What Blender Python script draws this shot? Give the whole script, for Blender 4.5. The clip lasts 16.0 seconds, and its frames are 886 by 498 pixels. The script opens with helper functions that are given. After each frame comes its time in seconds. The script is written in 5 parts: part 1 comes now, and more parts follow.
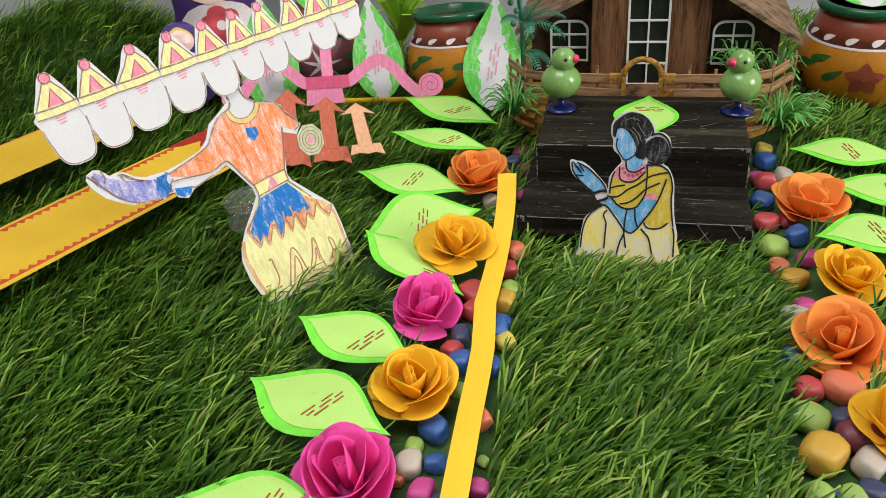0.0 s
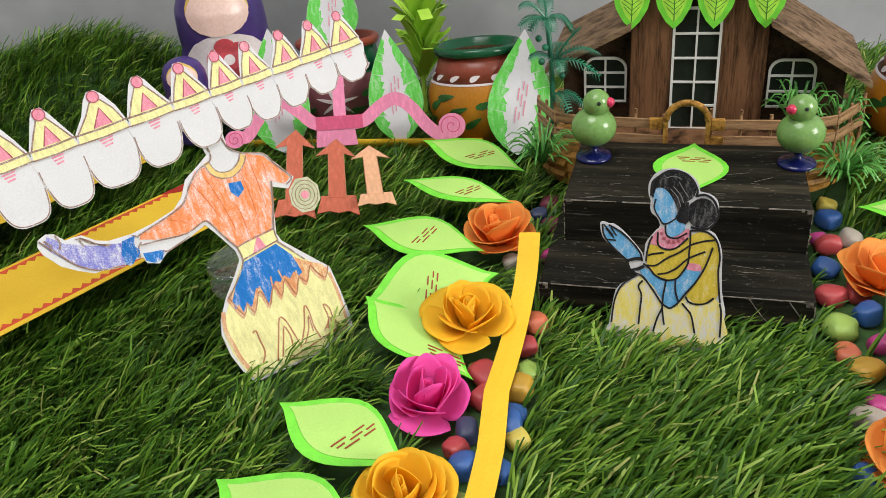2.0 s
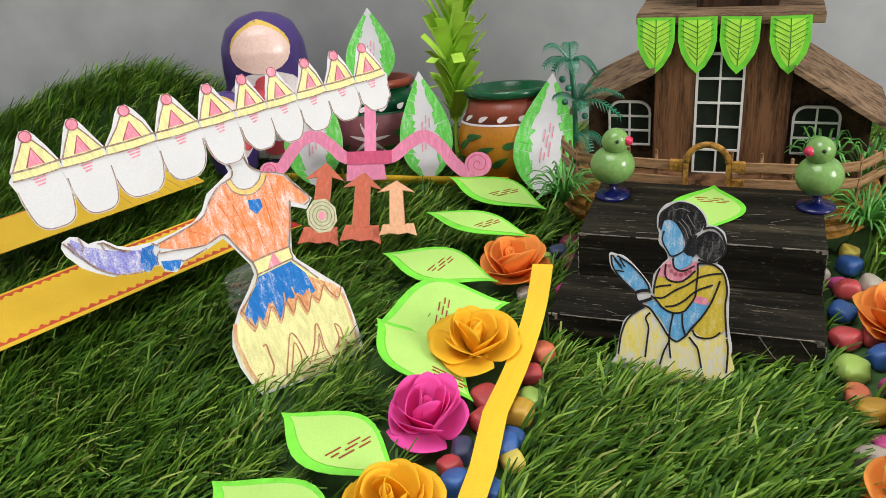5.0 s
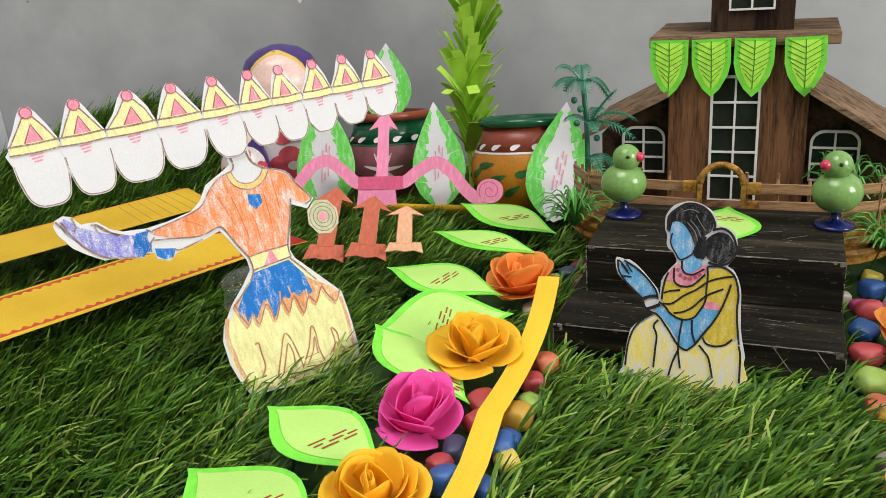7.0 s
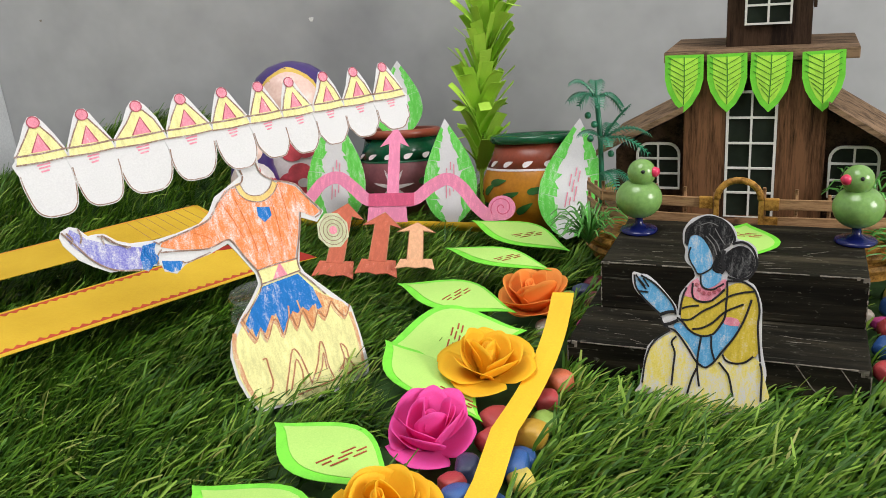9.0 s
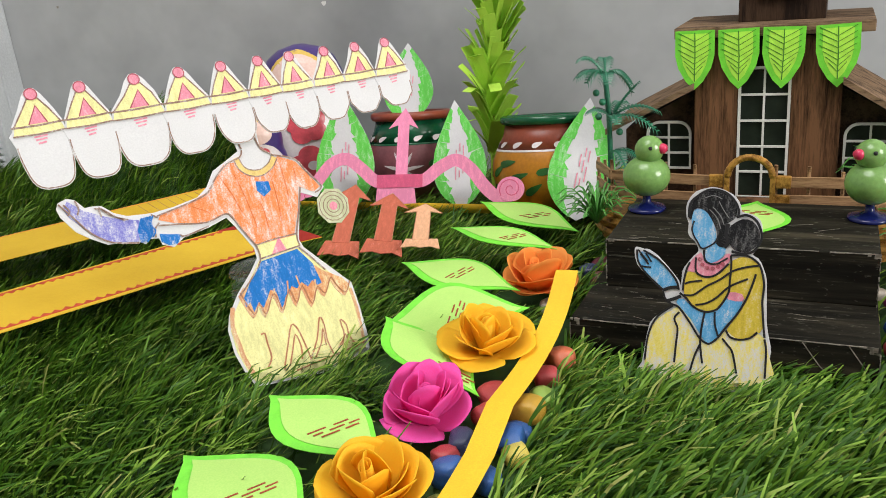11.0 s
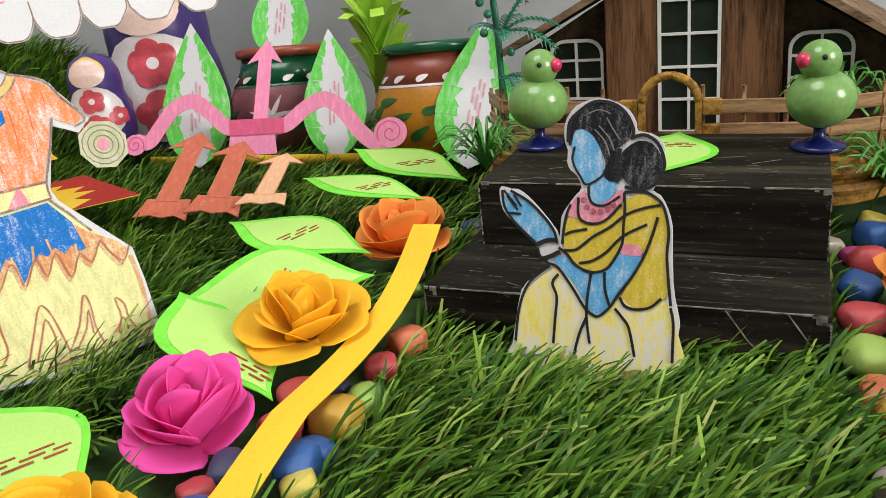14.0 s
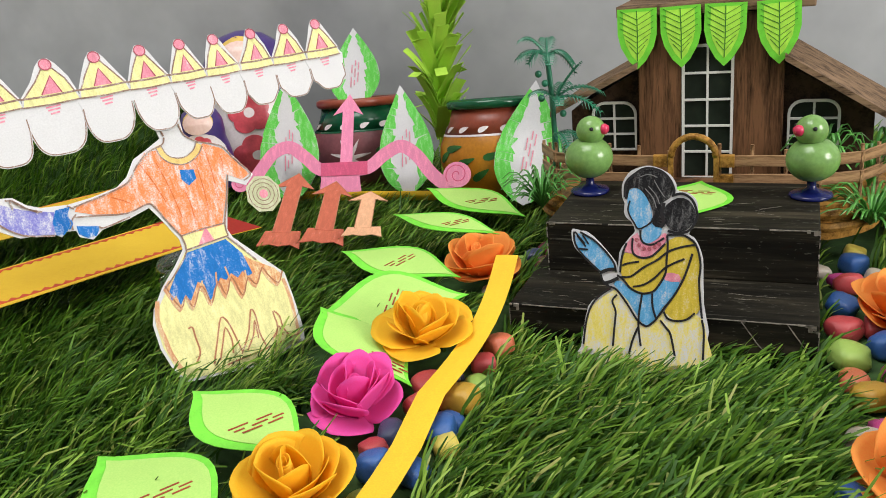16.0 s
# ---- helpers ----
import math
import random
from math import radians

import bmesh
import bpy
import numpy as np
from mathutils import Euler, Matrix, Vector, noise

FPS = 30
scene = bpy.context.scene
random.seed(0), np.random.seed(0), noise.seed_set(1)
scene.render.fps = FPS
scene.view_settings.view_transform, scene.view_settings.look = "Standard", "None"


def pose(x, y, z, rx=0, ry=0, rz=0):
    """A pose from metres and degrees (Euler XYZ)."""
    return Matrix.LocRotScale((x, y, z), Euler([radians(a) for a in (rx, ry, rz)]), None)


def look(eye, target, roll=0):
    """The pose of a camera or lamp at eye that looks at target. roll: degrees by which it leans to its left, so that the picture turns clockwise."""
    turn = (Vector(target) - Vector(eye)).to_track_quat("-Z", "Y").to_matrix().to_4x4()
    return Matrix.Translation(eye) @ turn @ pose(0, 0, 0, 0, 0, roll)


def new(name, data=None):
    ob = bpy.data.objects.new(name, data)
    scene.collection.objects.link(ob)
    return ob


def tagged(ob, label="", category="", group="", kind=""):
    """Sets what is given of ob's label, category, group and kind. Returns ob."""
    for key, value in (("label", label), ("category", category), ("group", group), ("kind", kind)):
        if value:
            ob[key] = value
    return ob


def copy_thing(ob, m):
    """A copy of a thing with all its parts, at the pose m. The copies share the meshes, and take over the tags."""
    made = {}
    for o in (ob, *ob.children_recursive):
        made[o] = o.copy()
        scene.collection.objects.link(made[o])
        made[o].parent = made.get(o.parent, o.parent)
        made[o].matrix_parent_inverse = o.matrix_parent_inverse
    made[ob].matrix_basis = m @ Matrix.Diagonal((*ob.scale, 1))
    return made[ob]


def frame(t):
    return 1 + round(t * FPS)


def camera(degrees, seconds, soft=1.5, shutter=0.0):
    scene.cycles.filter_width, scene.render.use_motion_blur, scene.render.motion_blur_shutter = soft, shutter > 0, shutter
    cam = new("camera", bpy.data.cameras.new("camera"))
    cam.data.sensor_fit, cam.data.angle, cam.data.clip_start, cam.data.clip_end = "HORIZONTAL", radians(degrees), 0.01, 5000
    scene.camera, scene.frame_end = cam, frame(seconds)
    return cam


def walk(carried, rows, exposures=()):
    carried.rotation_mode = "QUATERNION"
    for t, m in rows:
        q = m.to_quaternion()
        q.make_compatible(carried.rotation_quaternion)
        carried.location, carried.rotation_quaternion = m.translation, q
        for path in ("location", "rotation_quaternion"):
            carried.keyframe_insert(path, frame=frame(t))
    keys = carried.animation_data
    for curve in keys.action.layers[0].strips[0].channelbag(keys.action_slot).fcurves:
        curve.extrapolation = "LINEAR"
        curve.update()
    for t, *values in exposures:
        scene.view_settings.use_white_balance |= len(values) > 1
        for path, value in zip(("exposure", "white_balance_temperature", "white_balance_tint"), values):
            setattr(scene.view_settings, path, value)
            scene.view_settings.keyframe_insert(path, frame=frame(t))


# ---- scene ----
cam = camera(56.6, 16.0, soft=0.9)
PATH = [
    (0, (0.037, 0.061, 0.445), (-0.007, 1.73, -0.656), -5.5),
    (0.5, (0.045, 0.086, 0.432), (0.004, 1.753, -0.672), -5.5),
    (1, (0.057, 0.118, 0.427), (0.015, 1.786, -0.676), -5.5),
    (1.5, (0.061, 0.146, 0.432), (-0.011, 1.821, -0.659), -5.9),
    (2, (0.066, 0.164, 0.425), (-0.082, 1.86, -0.625), -6.4),
    (2.5, (0.082, 0.168, 0.408), (-0.121, 1.883, -0.601), -6.2),
    (3, (0.097, 0.17, 0.397), (-0.136, 1.9, -0.579), -6.1),
    (3.5, (0.103, 0.158, 0.403), (-0.145, 1.898, -0.551), -6.0),
    (4, (0.098, 0.14, 0.407), (-0.162, 1.889, -0.528), -5.8),
    (4.5, (0.098, 0.14, 0.41), (-0.163, 1.892, -0.518), -5.8),
    (7, (0.117, 0.131, 0.33), (-0.212, 1.971, -0.382), -4.8),
    (7.5, (0.103, 0.112, 0.353), (-0.236, 1.967, -0.314), -4.5),
    (8, (0.11, 0.118, 0.352), (-0.226, 1.979, -0.3), -4.5),
    (8.5, (0.11, 0.135, 0.332), (-0.228, 1.995, -0.321), -4.6),
    (11, (0.131, 0.145, 0.298), (-0.282, 1.988, -0.359), -5.3),
    (11.5, (0.13, 0.144, 0.283), (-0.282, 1.984, -0.386), -5.4),
    (12, (0.143, 0.174, 0.27), (-0.271, 2.008, -0.413), -5.6),
    (12.5, (0.153, 0.213, 0.256), (-0.264, 2.045, -0.428), -5.6),
    (13, (0.168, 0.253, 0.242), (-0.251, 2.085, -0.443), -5.6),
    (13.5, (0.188, 0.293, 0.225), (-0.198, 2.125, -0.477), -6.0),
    (14, (0.192, 0.311, 0.217), (-0.162, 2.145, -0.499), -6.2),
    (14.5, (0.186, 0.3, 0.227), (-0.165, 2.133, -0.492), -6.3),
    (15, (0.172, 0.249, 0.247), (-0.174, 2.086, -0.466), -6.2),
    (15.5, (0.159, 0.199, 0.267), (-0.189, 2.037, -0.44), -6.1),
    (16, (0.158, 0.166, 0.285), (-0.197, 2.013, -0.397), -6.0),
]
walk(cam, [(t, look(eye, target, roll)) for t, eye, target, roll in PATH], [(0.0, -0.09), (2.5, -0.08), (4.5, -0.04), (7.0, -0.02), (11.0, 0.0), (16.0, 0.0)])

# ---- world, room light ----
world = bpy.data.worlds.new("world")
scene.world = world
world.use_nodes = True
wn = world.node_tree.nodes
sky = wn.new("ShaderNodeTexSky")
sky.sky_type, sky.sun_disc = "NISHITA", False
sky.sun_elevation, sky.sun_rotation = radians(40), radians(100)
world.node_tree.links.new(sky.outputs[0], wn["Background"].inputs[0])
wn["Background"].inputs[1].default_value = 0.10


def area_lamp(name, m, w, h, watts, colour):
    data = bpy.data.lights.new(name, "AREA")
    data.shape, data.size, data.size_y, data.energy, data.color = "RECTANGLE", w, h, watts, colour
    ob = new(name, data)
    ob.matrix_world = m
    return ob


area_lamp("window_daylight", look((3.10, -0.92, 1.45), (0.0, 0.72, 0.05)), 1.4, 1.4, 118, (1.0, 0.965, 0.92))
# added overhead fill that brightens the whole display; no such lamp is known
area_lamp("overhead_fill", look((-0.35, 0.25, 2.3), (-0.35, 0.45, 0.0)), 1.3, 1.3, 39, (1.0, 0.98, 0.98))

# ---- materials ----


def nodes_of(name, rough=0.5, metal=0.0, spec=0.5):
    m = bpy.data.materials.new(name)
    m.use_nodes = True
    nt = m.node_tree
    b = nt.nodes["Principled BSDF"]
    b.inputs["Roughness"].default_value, b.inputs["Metallic"].default_value = rough, metal
    b.inputs["Specular IOR Level"].default_value = spec
    return m, nt, b


def ramp_node(nt, stops):
    r = nt.nodes.new("ShaderNodeValToRGB")
    while len(r.color_ramp.elements) < len(stops):
        r.color_ramp.elements.new(0.5)
    for e, (p, c) in zip(r.color_ramp.elements, stops):
        e.position, e.color = p, (*c, 1)
    return r


def noise_node(nt, scale, detail=4, stretch=(1, 1, 1), rough=0.55, turn=(0, 0, 0)):
    tc, mp, n = nt.nodes.new("ShaderNodeTexCoord"), nt.nodes.new("ShaderNodeMapping"), nt.nodes.new("ShaderNodeTexNoise")
    mp.inputs["Scale"].default_value = stretch
    mp.inputs["Rotation"].default_value = [radians(a) for a in turn]
    n.inputs["Scale"].default_value, n.inputs["Detail"].default_value, n.inputs["Roughness"].default_value = scale, detail, rough
    nt.links.new(tc.outputs["Object"], mp.inputs["Vector"])
    nt.links.new(mp.outputs["Vector"], n.inputs["Vector"])
    return n


def bump_from(nt, b, fac, strength, dist=0.0005):
    bp = nt.nodes.new("ShaderNodeBump")
    bp.inputs["Strength"].default_value, bp.inputs["Distance"].default_value = strength, dist
    nt.links.new(fac, bp.inputs["Height"])
    nt.links.new(bp.outputs["Normal"], b.inputs["Normal"])


def shade(c, k):
    return tuple(min(1, v * k) for v in c)


def surface(name, c, rough=0.5, var=0.15, scale=40, fine=600, bump=0.15, metal=0.0, spec=0.5, stretch=(1, 1, 1), c2=None, thin=0.0):
    """Two-scale variation round a base colour, with a fine relief."""
    m, nt, b = nodes_of(name, rough, metal, spec)
    n1, n2 = noise_node(nt, scale, 5, stretch), noise_node(nt, fine, 3, stretch)
    r = ramp_node(nt, [(0.3, shade(c, 1 - var)), (0.7, c2 or shade(c, 1 + var))])
    mix = nt.nodes.new("ShaderNodeMixRGB")
    mix.blend_type, mix.inputs[0].default_value = "OVERLAY", 0.25
    nt.links.new(n1.outputs["Fac"], r.inputs[0])
    nt.links.new(r.outputs[0], mix.inputs[1])
    nt.links.new(n2.outputs["Fac"], mix.inputs[2])
    nt.links.new(mix.outputs[0], b.inputs["Base Color"])
    bump_from(nt, b, n2.outputs["Fac"], bump)
    if thin:
        # paper lets some light through
        glow, both = nt.nodes.new("ShaderNodeBsdfTranslucent"), nt.nodes.new("ShaderNodeMixShader")
        both.inputs[0].default_value = thin
        nt.links.new(mix.outputs[0], glow.inputs[0])
        nt.links.new(b.outputs[0], both.inputs[1])
        nt.links.new(glow.outputs[0], both.inputs[2])
        nt.links.new(both.outputs[0], nt.nodes["Material Output"].inputs["Surface"])
    return m


def pencil(name, c, cover=0.5, turn=50, paper=(0.70, 0.70, 0.70)):
    """Coloured pencil or crayon strokes over white paper."""
    m, nt, b = nodes_of(name, 0.75, spec=0.2)
    n1 = noise_node(nt, 260, 4, (1, 0.30, 1), 0.7, (0, 0, turn))
    n2 = noise_node(nt, 1100, 2)
    n3 = noise_node(nt, 28, 2)
    add = nt.nodes.new("ShaderNodeMath")
    add.operation = "MULTIPLY_ADD"
    add.inputs[1].default_value = 0.62
    nt.links.new(n2.outputs["Fac"], add.inputs[0])
    nt.links.new(n1.outputs["Fac"], add.inputs[2])
    add2 = nt.nodes.new("ShaderNodeMath")
    add2.operation = "MULTIPLY_ADD"
    add2.inputs[1].default_value = 0.35
    nt.links.new(n3.outputs["Fac"], add2.inputs[0])
    nt.links.new(add.outputs[0], add2.inputs[2])
    mid = tuple(a * 0.6 + p * 0.4 for a, p in zip(c, paper))
    k = 0.18 * cover
    r = ramp_node(nt, [(0.50 - k, paper), (0.58 - k, mid), (0.68 - k, c), (0.84 - k, shade(c, 0.78))])
    half = nt.nodes.new("ShaderNodeMath")
    half.operation = "MULTIPLY"
    half.inputs[1].default_value = 0.6
    nt.links.new(add2.outputs[0], half.inputs[0])
    nt.links.new(half.outputs[0], r.inputs[0])
    nt.links.new(r.outputs[0], b.inputs["Base Color"])
    bump_from(nt, b, n2.outputs["Fac"], 0.08)
    return m


def wood(name, dark, light, stretch, scale=22, rough=0.6, bump=0.4):
    m, nt, b = nodes_of(name, rough, spec=0.15)
    n1, n2 = noise_node(nt, scale, 6, stretch, 0.65), noise_node(nt, scale * 9, 3, stretch, 0.7)
    mul = nt.nodes.new("ShaderNodeMath")
    mul.operation = "MULTIPLY_ADD"
    mul.inputs[1].default_value = 0.4
    nt.links.new(n2.outputs["Fac"], mul.inputs[0])
    nt.links.new(n1.outputs["Fac"], mul.inputs[2])
    r = ramp_node(nt, [(0.56, dark), (0.67, tuple((a + c) / 2 for a, c in zip(dark, light))), (0.78, light)])
    nt.links.new(mul.outputs[0], r.inputs[0])
    nt.links.new(r.outputs[0], b.inputs["Base Color"])
    bump_from(nt, b, mul.outputs[0], bump)
    return m


def worn_board(name):
    """Dark weathered boards with pale scratches along the grain."""
    m, nt, b = nodes_of(name, 0.65, spec=0.12)
    n1 = noise_node(nt, 20, 6, (0.25, 3.5, 3.5), 0.7)
    n2 = noise_node(nt, 70, 4, (0.15, 4, 4), 0.75)
    r1 = ramp_node(nt, [(0.40, (0.006, 0.0054, 0.0038)), (0.55, (0.017, 0.015, 0.010)), (0.70, (0.058, 0.049, 0.032))])
    r2 = ramp_node(nt, [(0.62, (0, 0, 0)), (0.76, (0.12, 0.115, 0.090))])
    n3 = noise_node(nt, 330, 3, (0.45, 1, 1), 0.6)
    r3 = ramp_node(nt, [(0.63, (0, 0, 0)), (0.74, (0.09, 0.087, 0.07))])
    flecks = nt.nodes.new("ShaderNodeMixRGB")
    flecks.blend_type, flecks.inputs[0].default_value = "ADD", 1.0
    nt.links.new(n3.outputs["Fac"], r3.inputs[0])
    nt.links.new(r3.outputs[0], flecks.inputs[2])
    mix = nt.nodes.new("ShaderNodeMixRGB")
    mix.blend_type, mix.inputs[0].default_value = "ADD", 1.0
    nt.links.new(n1.outputs["Fac"], r1.inputs[0])
    nt.links.new(n2.outputs["Fac"], r2.inputs[0])
    nt.links.new(r1.outputs[0], mix.inputs[1])
    nt.links.new(r2.outputs[0], mix.inputs[2])
    nt.links.new(mix.outputs[0], flecks.inputs[1])
    nt.links.new(flecks.outputs[0], b.inputs["Base Color"])
    bump_from(nt, b, n2.outputs["Fac"], 0.5)
    return m


def grass_blades():
    m, nt, b = nodes_of("artificial grass", 0.42, spec=0.18)
    g = nt.nodes.new("ShaderNodeNewGeometry")
    r = ramp_node(nt, [(0.0, (0.030, 0.085, 0.011)), (0.40, (0.052, 0.138, 0.011)), (0.75, (0.110, 0.225, 0.018)), (0.93, (0.25, 0.41, 0.06)), (1.0, (0.32, 0.34, 0.10))])
    nt.links.new(g.outputs["Random Per Island"], r.inputs[0])
    nt.links.new(r.outputs[0], b.inputs["Base Color"])
    b.inputs["Transmission Weight"].default_value = 0.0
    return m


def glass(name):
    m, nt, b = nodes_of(name, 0.04)
    clear, gloss, mix = (nt.nodes.new(k) for k in ("ShaderNodeBsdfTransparent", "ShaderNodeBsdfGlossy", "ShaderNodeMixShader"))
    clear.inputs[0].default_value = (0.90, 0.95, 0.92, 1)
    gloss.inputs["Roughness"].default_value = 0.06
    mix.inputs[0].default_value = 0.2
    nt.links.new(clear.outputs[0], mix.inputs[1])
    nt.links.new(gloss.outputs[0], mix.inputs[2])
    nt.links.new(mix.outputs[0], nt.nodes["Material Output"].inputs["Surface"])
    return m


M_GRASS = grass_blades()
M_SOIL = surface("grass backing", (0.034, 0.088, 0.018), 0.9, 0.4, 60, 500, 0.5)
M_WALL = surface("painted wall", (0.365, 0.374, 0.382), 0.6, 0.035, 3, 14, 0.0)
M_WHITE = surface("white paint", (0.78, 0.78, 0.77), 0.45, 0.05, 12, 300, 0.1)
M_TRIM = surface("grey-white gloss paint", (0.50, 0.52, 0.54), 0.35, 0.05, 12, 300, 0.1)
M_PAPER = surface("white paper", (0.63, 0.63, 0.645), 0.8, 0.03, 25, 900, 0.1)
M_YELLOW = surface("yellow card", (0.84, 0.52, 0.02), 0.7, 0.05, 18, 900, 0.12)
M_GOLD = surface("golden paper", (0.66, 0.40, 0.025), 0.7, 0.10, 9, 900, 0.12, spec=0.2, c2=(0.74, 0.49, 0.04))
M_REDTRIM = surface("red printed trim", (0.50, 0.06, 0.015), 0.7, 0.2, 90, 900, 0.1)
M_LEAF_IN = surface("pale green paper", (0.47, 0.77, 0.18), 0.75, 0.05, 14, 900, 0.12, thin=0.1)
M_LEAF_RIM = surface("bright green marker", (0.18, 0.70, 0.045), 0.6, 0.14, 70, 900, 0.1)
M_LEAF_VEIN = surface("dark green pen", (0.05, 0.22, 0.02), 0.7, 0.2, 90, 900, 0.05)
M_LEAF_CENTRE = surface("lime paper", (0.46, 0.88, 0.08), 0.7, 0.15, 60, 900, 0.1)
M_CRAYON_GREEN = pencil("green crayon", (0.14, 0.62, 0.09), 0.60, 80)
M_INK = surface("red brown pen", (0.32, 0.055, 0.02), 0.7, 0.2, 90, 800, 0.05)
M_ORANGE = surface("orange paper", (1.0, 0.40, 0.075), 0.7, 0.03, 25, 900, 0.1, thin=0.34)
M_AMBER = surface("amber yellow paper", (1.0, 0.64, 0.028), 0.7, 0.04, 25, 900, 0.1, thin=0.42)
M_PINK = surface("magenta paper", (0.95, 0.115, 0.52), 0.7, 0.04, 25, 900, 0.1, thin=0.40)
M_P_ORANGE = pencil("orange pencil", (0.80, 0.25, 0.085), 0.28, 12)
M_P_YELLOW = pencil("pale yellow pencil", (0.80, 0.77, 0.36), 0.75, 80, (0.80, 0.78, 0.52))
M_P_BLUE = pencil("blue crayon", (0.014, 0.17, 0.54), 0.62, 40)
M_P_VIOLET = pencil("violet pencil", (0.20, 0.20, 0.56), 0.25, 30)
M_P_PINK = pencil("pink pencil", (0.76, 0.27, 0.36), 0.6, 50)
M_P_BROWN = pencil("brown pencil", (0.42, 0.19, 0.10), 0.75, 20)
M_P_RUST = pencil("rust pencil", (0.56, 0.145, 0.085), 1.05, 10)
M_P_PEACH = pencil("peach pencil", (0.90, 0.50, 0.29), 1.15, 10)
M_P_ROSE = pencil("rose paint", (0.88, 0.29, 0.47), 1.25, 60)
M_P_ROSE_DARK = pencil("deep rose paint", (0.72, 0.12, 0.24), 1.25, 60)
M_P_SKY = pencil("sky blue pencil", (0.12, 0.40, 0.70), 0.45, 60)
M_P_SHAWL = pencil("ochre yellow pencil", (0.68, 0.52, 0.06), 0.75, 55)
M_P_ROBE = pencil("light yellow pencil", (0.84, 0.72, 0.16), 0.03, 75)
M_P_BLACK = pencil("black pencil", (0.012, 0.012, 0.014), 0.45, 30, (0.22, 0.22, 0.22))
M_P_GRAPHITE = pencil("grey brown pencil", (0.27, 0.17, 0.13), 0.45, 33)
M_FLAME = pencil("dark red crayon", (0.40, 0.030, 0.020), 1.2, 15, (0.6, 0.2, 0.05))
M_P_SIENNA = pencil("sienna pencil", (0.60, 0.29, 0.15), 0.15, 15, (0.74, 0.66, 0.42))
M_P_GREY = pencil("grey green pencil", (0.50, 0.52, 0.33), 0.5, 0)
M_P_GREY_PALE = pencil("pale grey pencil", (0.20, 0.20, 0.20), 0.5, 30, (0.3, 0.3, 0.3))
M_P_COLLAR = pencil("straw pencil", (0.78, 0.56, 0.20), 0.8, 35, (0.80, 0.72, 0.45))
M_P_TERRA = pencil("deep orange pencil", (0.70, 0.17, 0.045), 0.5, 12)
M_P_FLAME = pencil("flame orange pencil", (0.62, 0.25, 0.10), 0.15, 85, (0.78, 0.62, 0.36))
M_P_WINE = pencil("wine red pencil", (0.42, 0.10, 0.13), 0.7, 12)
M_BLACK = surface("black marker", (0.008, 0.008, 0.010), 0.6, 0.2, 60, 700, 0.05)
M_STEP = worn_board("weathered dark board")
M_EDGE = surface("chipped board edge", (0.24, 0.21, 0.16), 0.8, 0.6, 160, 900, 0.4, c2=(0.34, 0.31, 0.26))
M_TEAK = wood("brown wood", (0.024, 0.011, 0.005), (0.19, 0.094, 0.045), (2.6, 2.6, 0.22), 24, 0.55, 0.6)
M_DARKWOOD = wood("dark brown wood", (0.013, 0.007, 0.0045), (0.063, 0.036, 0.021), (3.2, 3.2, 0.35))
M_ROOF = wood("rough tan board", (0.055, 0.033, 0.019), (0.25, 0.163, 0.098), (0.6, 3, 3), 34, 0.8, 0.8)
M_BAMBOO = wood("split bamboo", (0.10, 0.048, 0.021), (0.42, 0.25, 0.13), (0.4, 6, 6), 30, 0.45, 0.4)
M_CANE = wood("golden cane", (0.15, 0.068, 0.012), (0.50, 0.26, 0.06), (3, 3, 3), 40, 0.4, 0.3)
# near-black green: the unlit inside of the windows, put into the colour
M_DARK = surface("window inside shade painted dark", (0.012, 0.018, 0.012), 0.5, 0.5, 30, 200, 0.05, spec=0.2)
M_FRAME = surface("white plastic frame", (0.70, 0.70, 0.66), 0.45, 0.06, 60, 600, 0.05)
M_PLANT = surface("green plastic leaf", (0.07, 0.29, 0.045), 0.35, 0.35, 40, 400, 0.05, c2=(0.17, 0.50, 0.10))
M_PALM = surface("dark green plastic", (0.020, 0.155, 0.085), 0.35, 0.3, 60, 400, 0.05)
M_BIRD = surface("green enamel", (0.185, 0.345, 0.100), 0.20, 0.05, 30, 300, 0.02)
M_BIRD_BASE = surface("navy enamel", (0.006, 0.010, 0.085), 0.2, 0.2, 60, 300, 0.02)
M_BEAK = surface("pink enamel", (0.60, 0.035, 0.10), 0.3, 0.15, 80, 300, 0.05)
M_POT_Y = surface("ochre painted clay", (0.46, 0.18, 0.012), 0.35, 0.12, 35, 300, 0.15)
M_POT_R = surface("brick red painted clay", (0.26, 0.055, 0.028), 0.35, 0.15, 35, 300, 0.15)
M_POT_G = surface("green enamel rim", (0.006, 0.085, 0.035), 0.2, 0.2, 35, 300, 0.1)
M_POT_P = surface("plum painted clay", (0.20, 0.07, 0.08), 0.35, 0.3, 35, 300, 0.15)
M_POT_LEAF = surface("leaf green paint", (0.02, 0.11, 0.02), 0.4, 0.2, 60, 300, 0.1)
M_LIME = surface("lime paper strips", (0.52, 0.82, 0.09), 0.7, 0.10, 20, 900, 0.1, thin=0.15)
M_PURPLE = surface("purple lacquer", (0.055, 0.030, 0.16), 0.3, 0.12, 25, 300, 0.05)
M_SKIN = surface("cream lacquer", (0.70, 0.50, 0.44), 0.3, 0.05, 25, 300, 0.03)
M_BLOND = surface("straw yellow lacquer", (0.62, 0.43, 0.09), 0.3, 0.1, 60, 300, 0.03)
M_APRON = surface("off white lacquer", (0.66, 0.60, 0.60), 0.3, 0.08, 25, 300, 0.03)
M_FLOWER = surface("red lacquer", (0.52, 0.07, 0.09), 0.3, 0.25, 70, 300, 0.03)
M_GLASS = glass("clear jar glass")
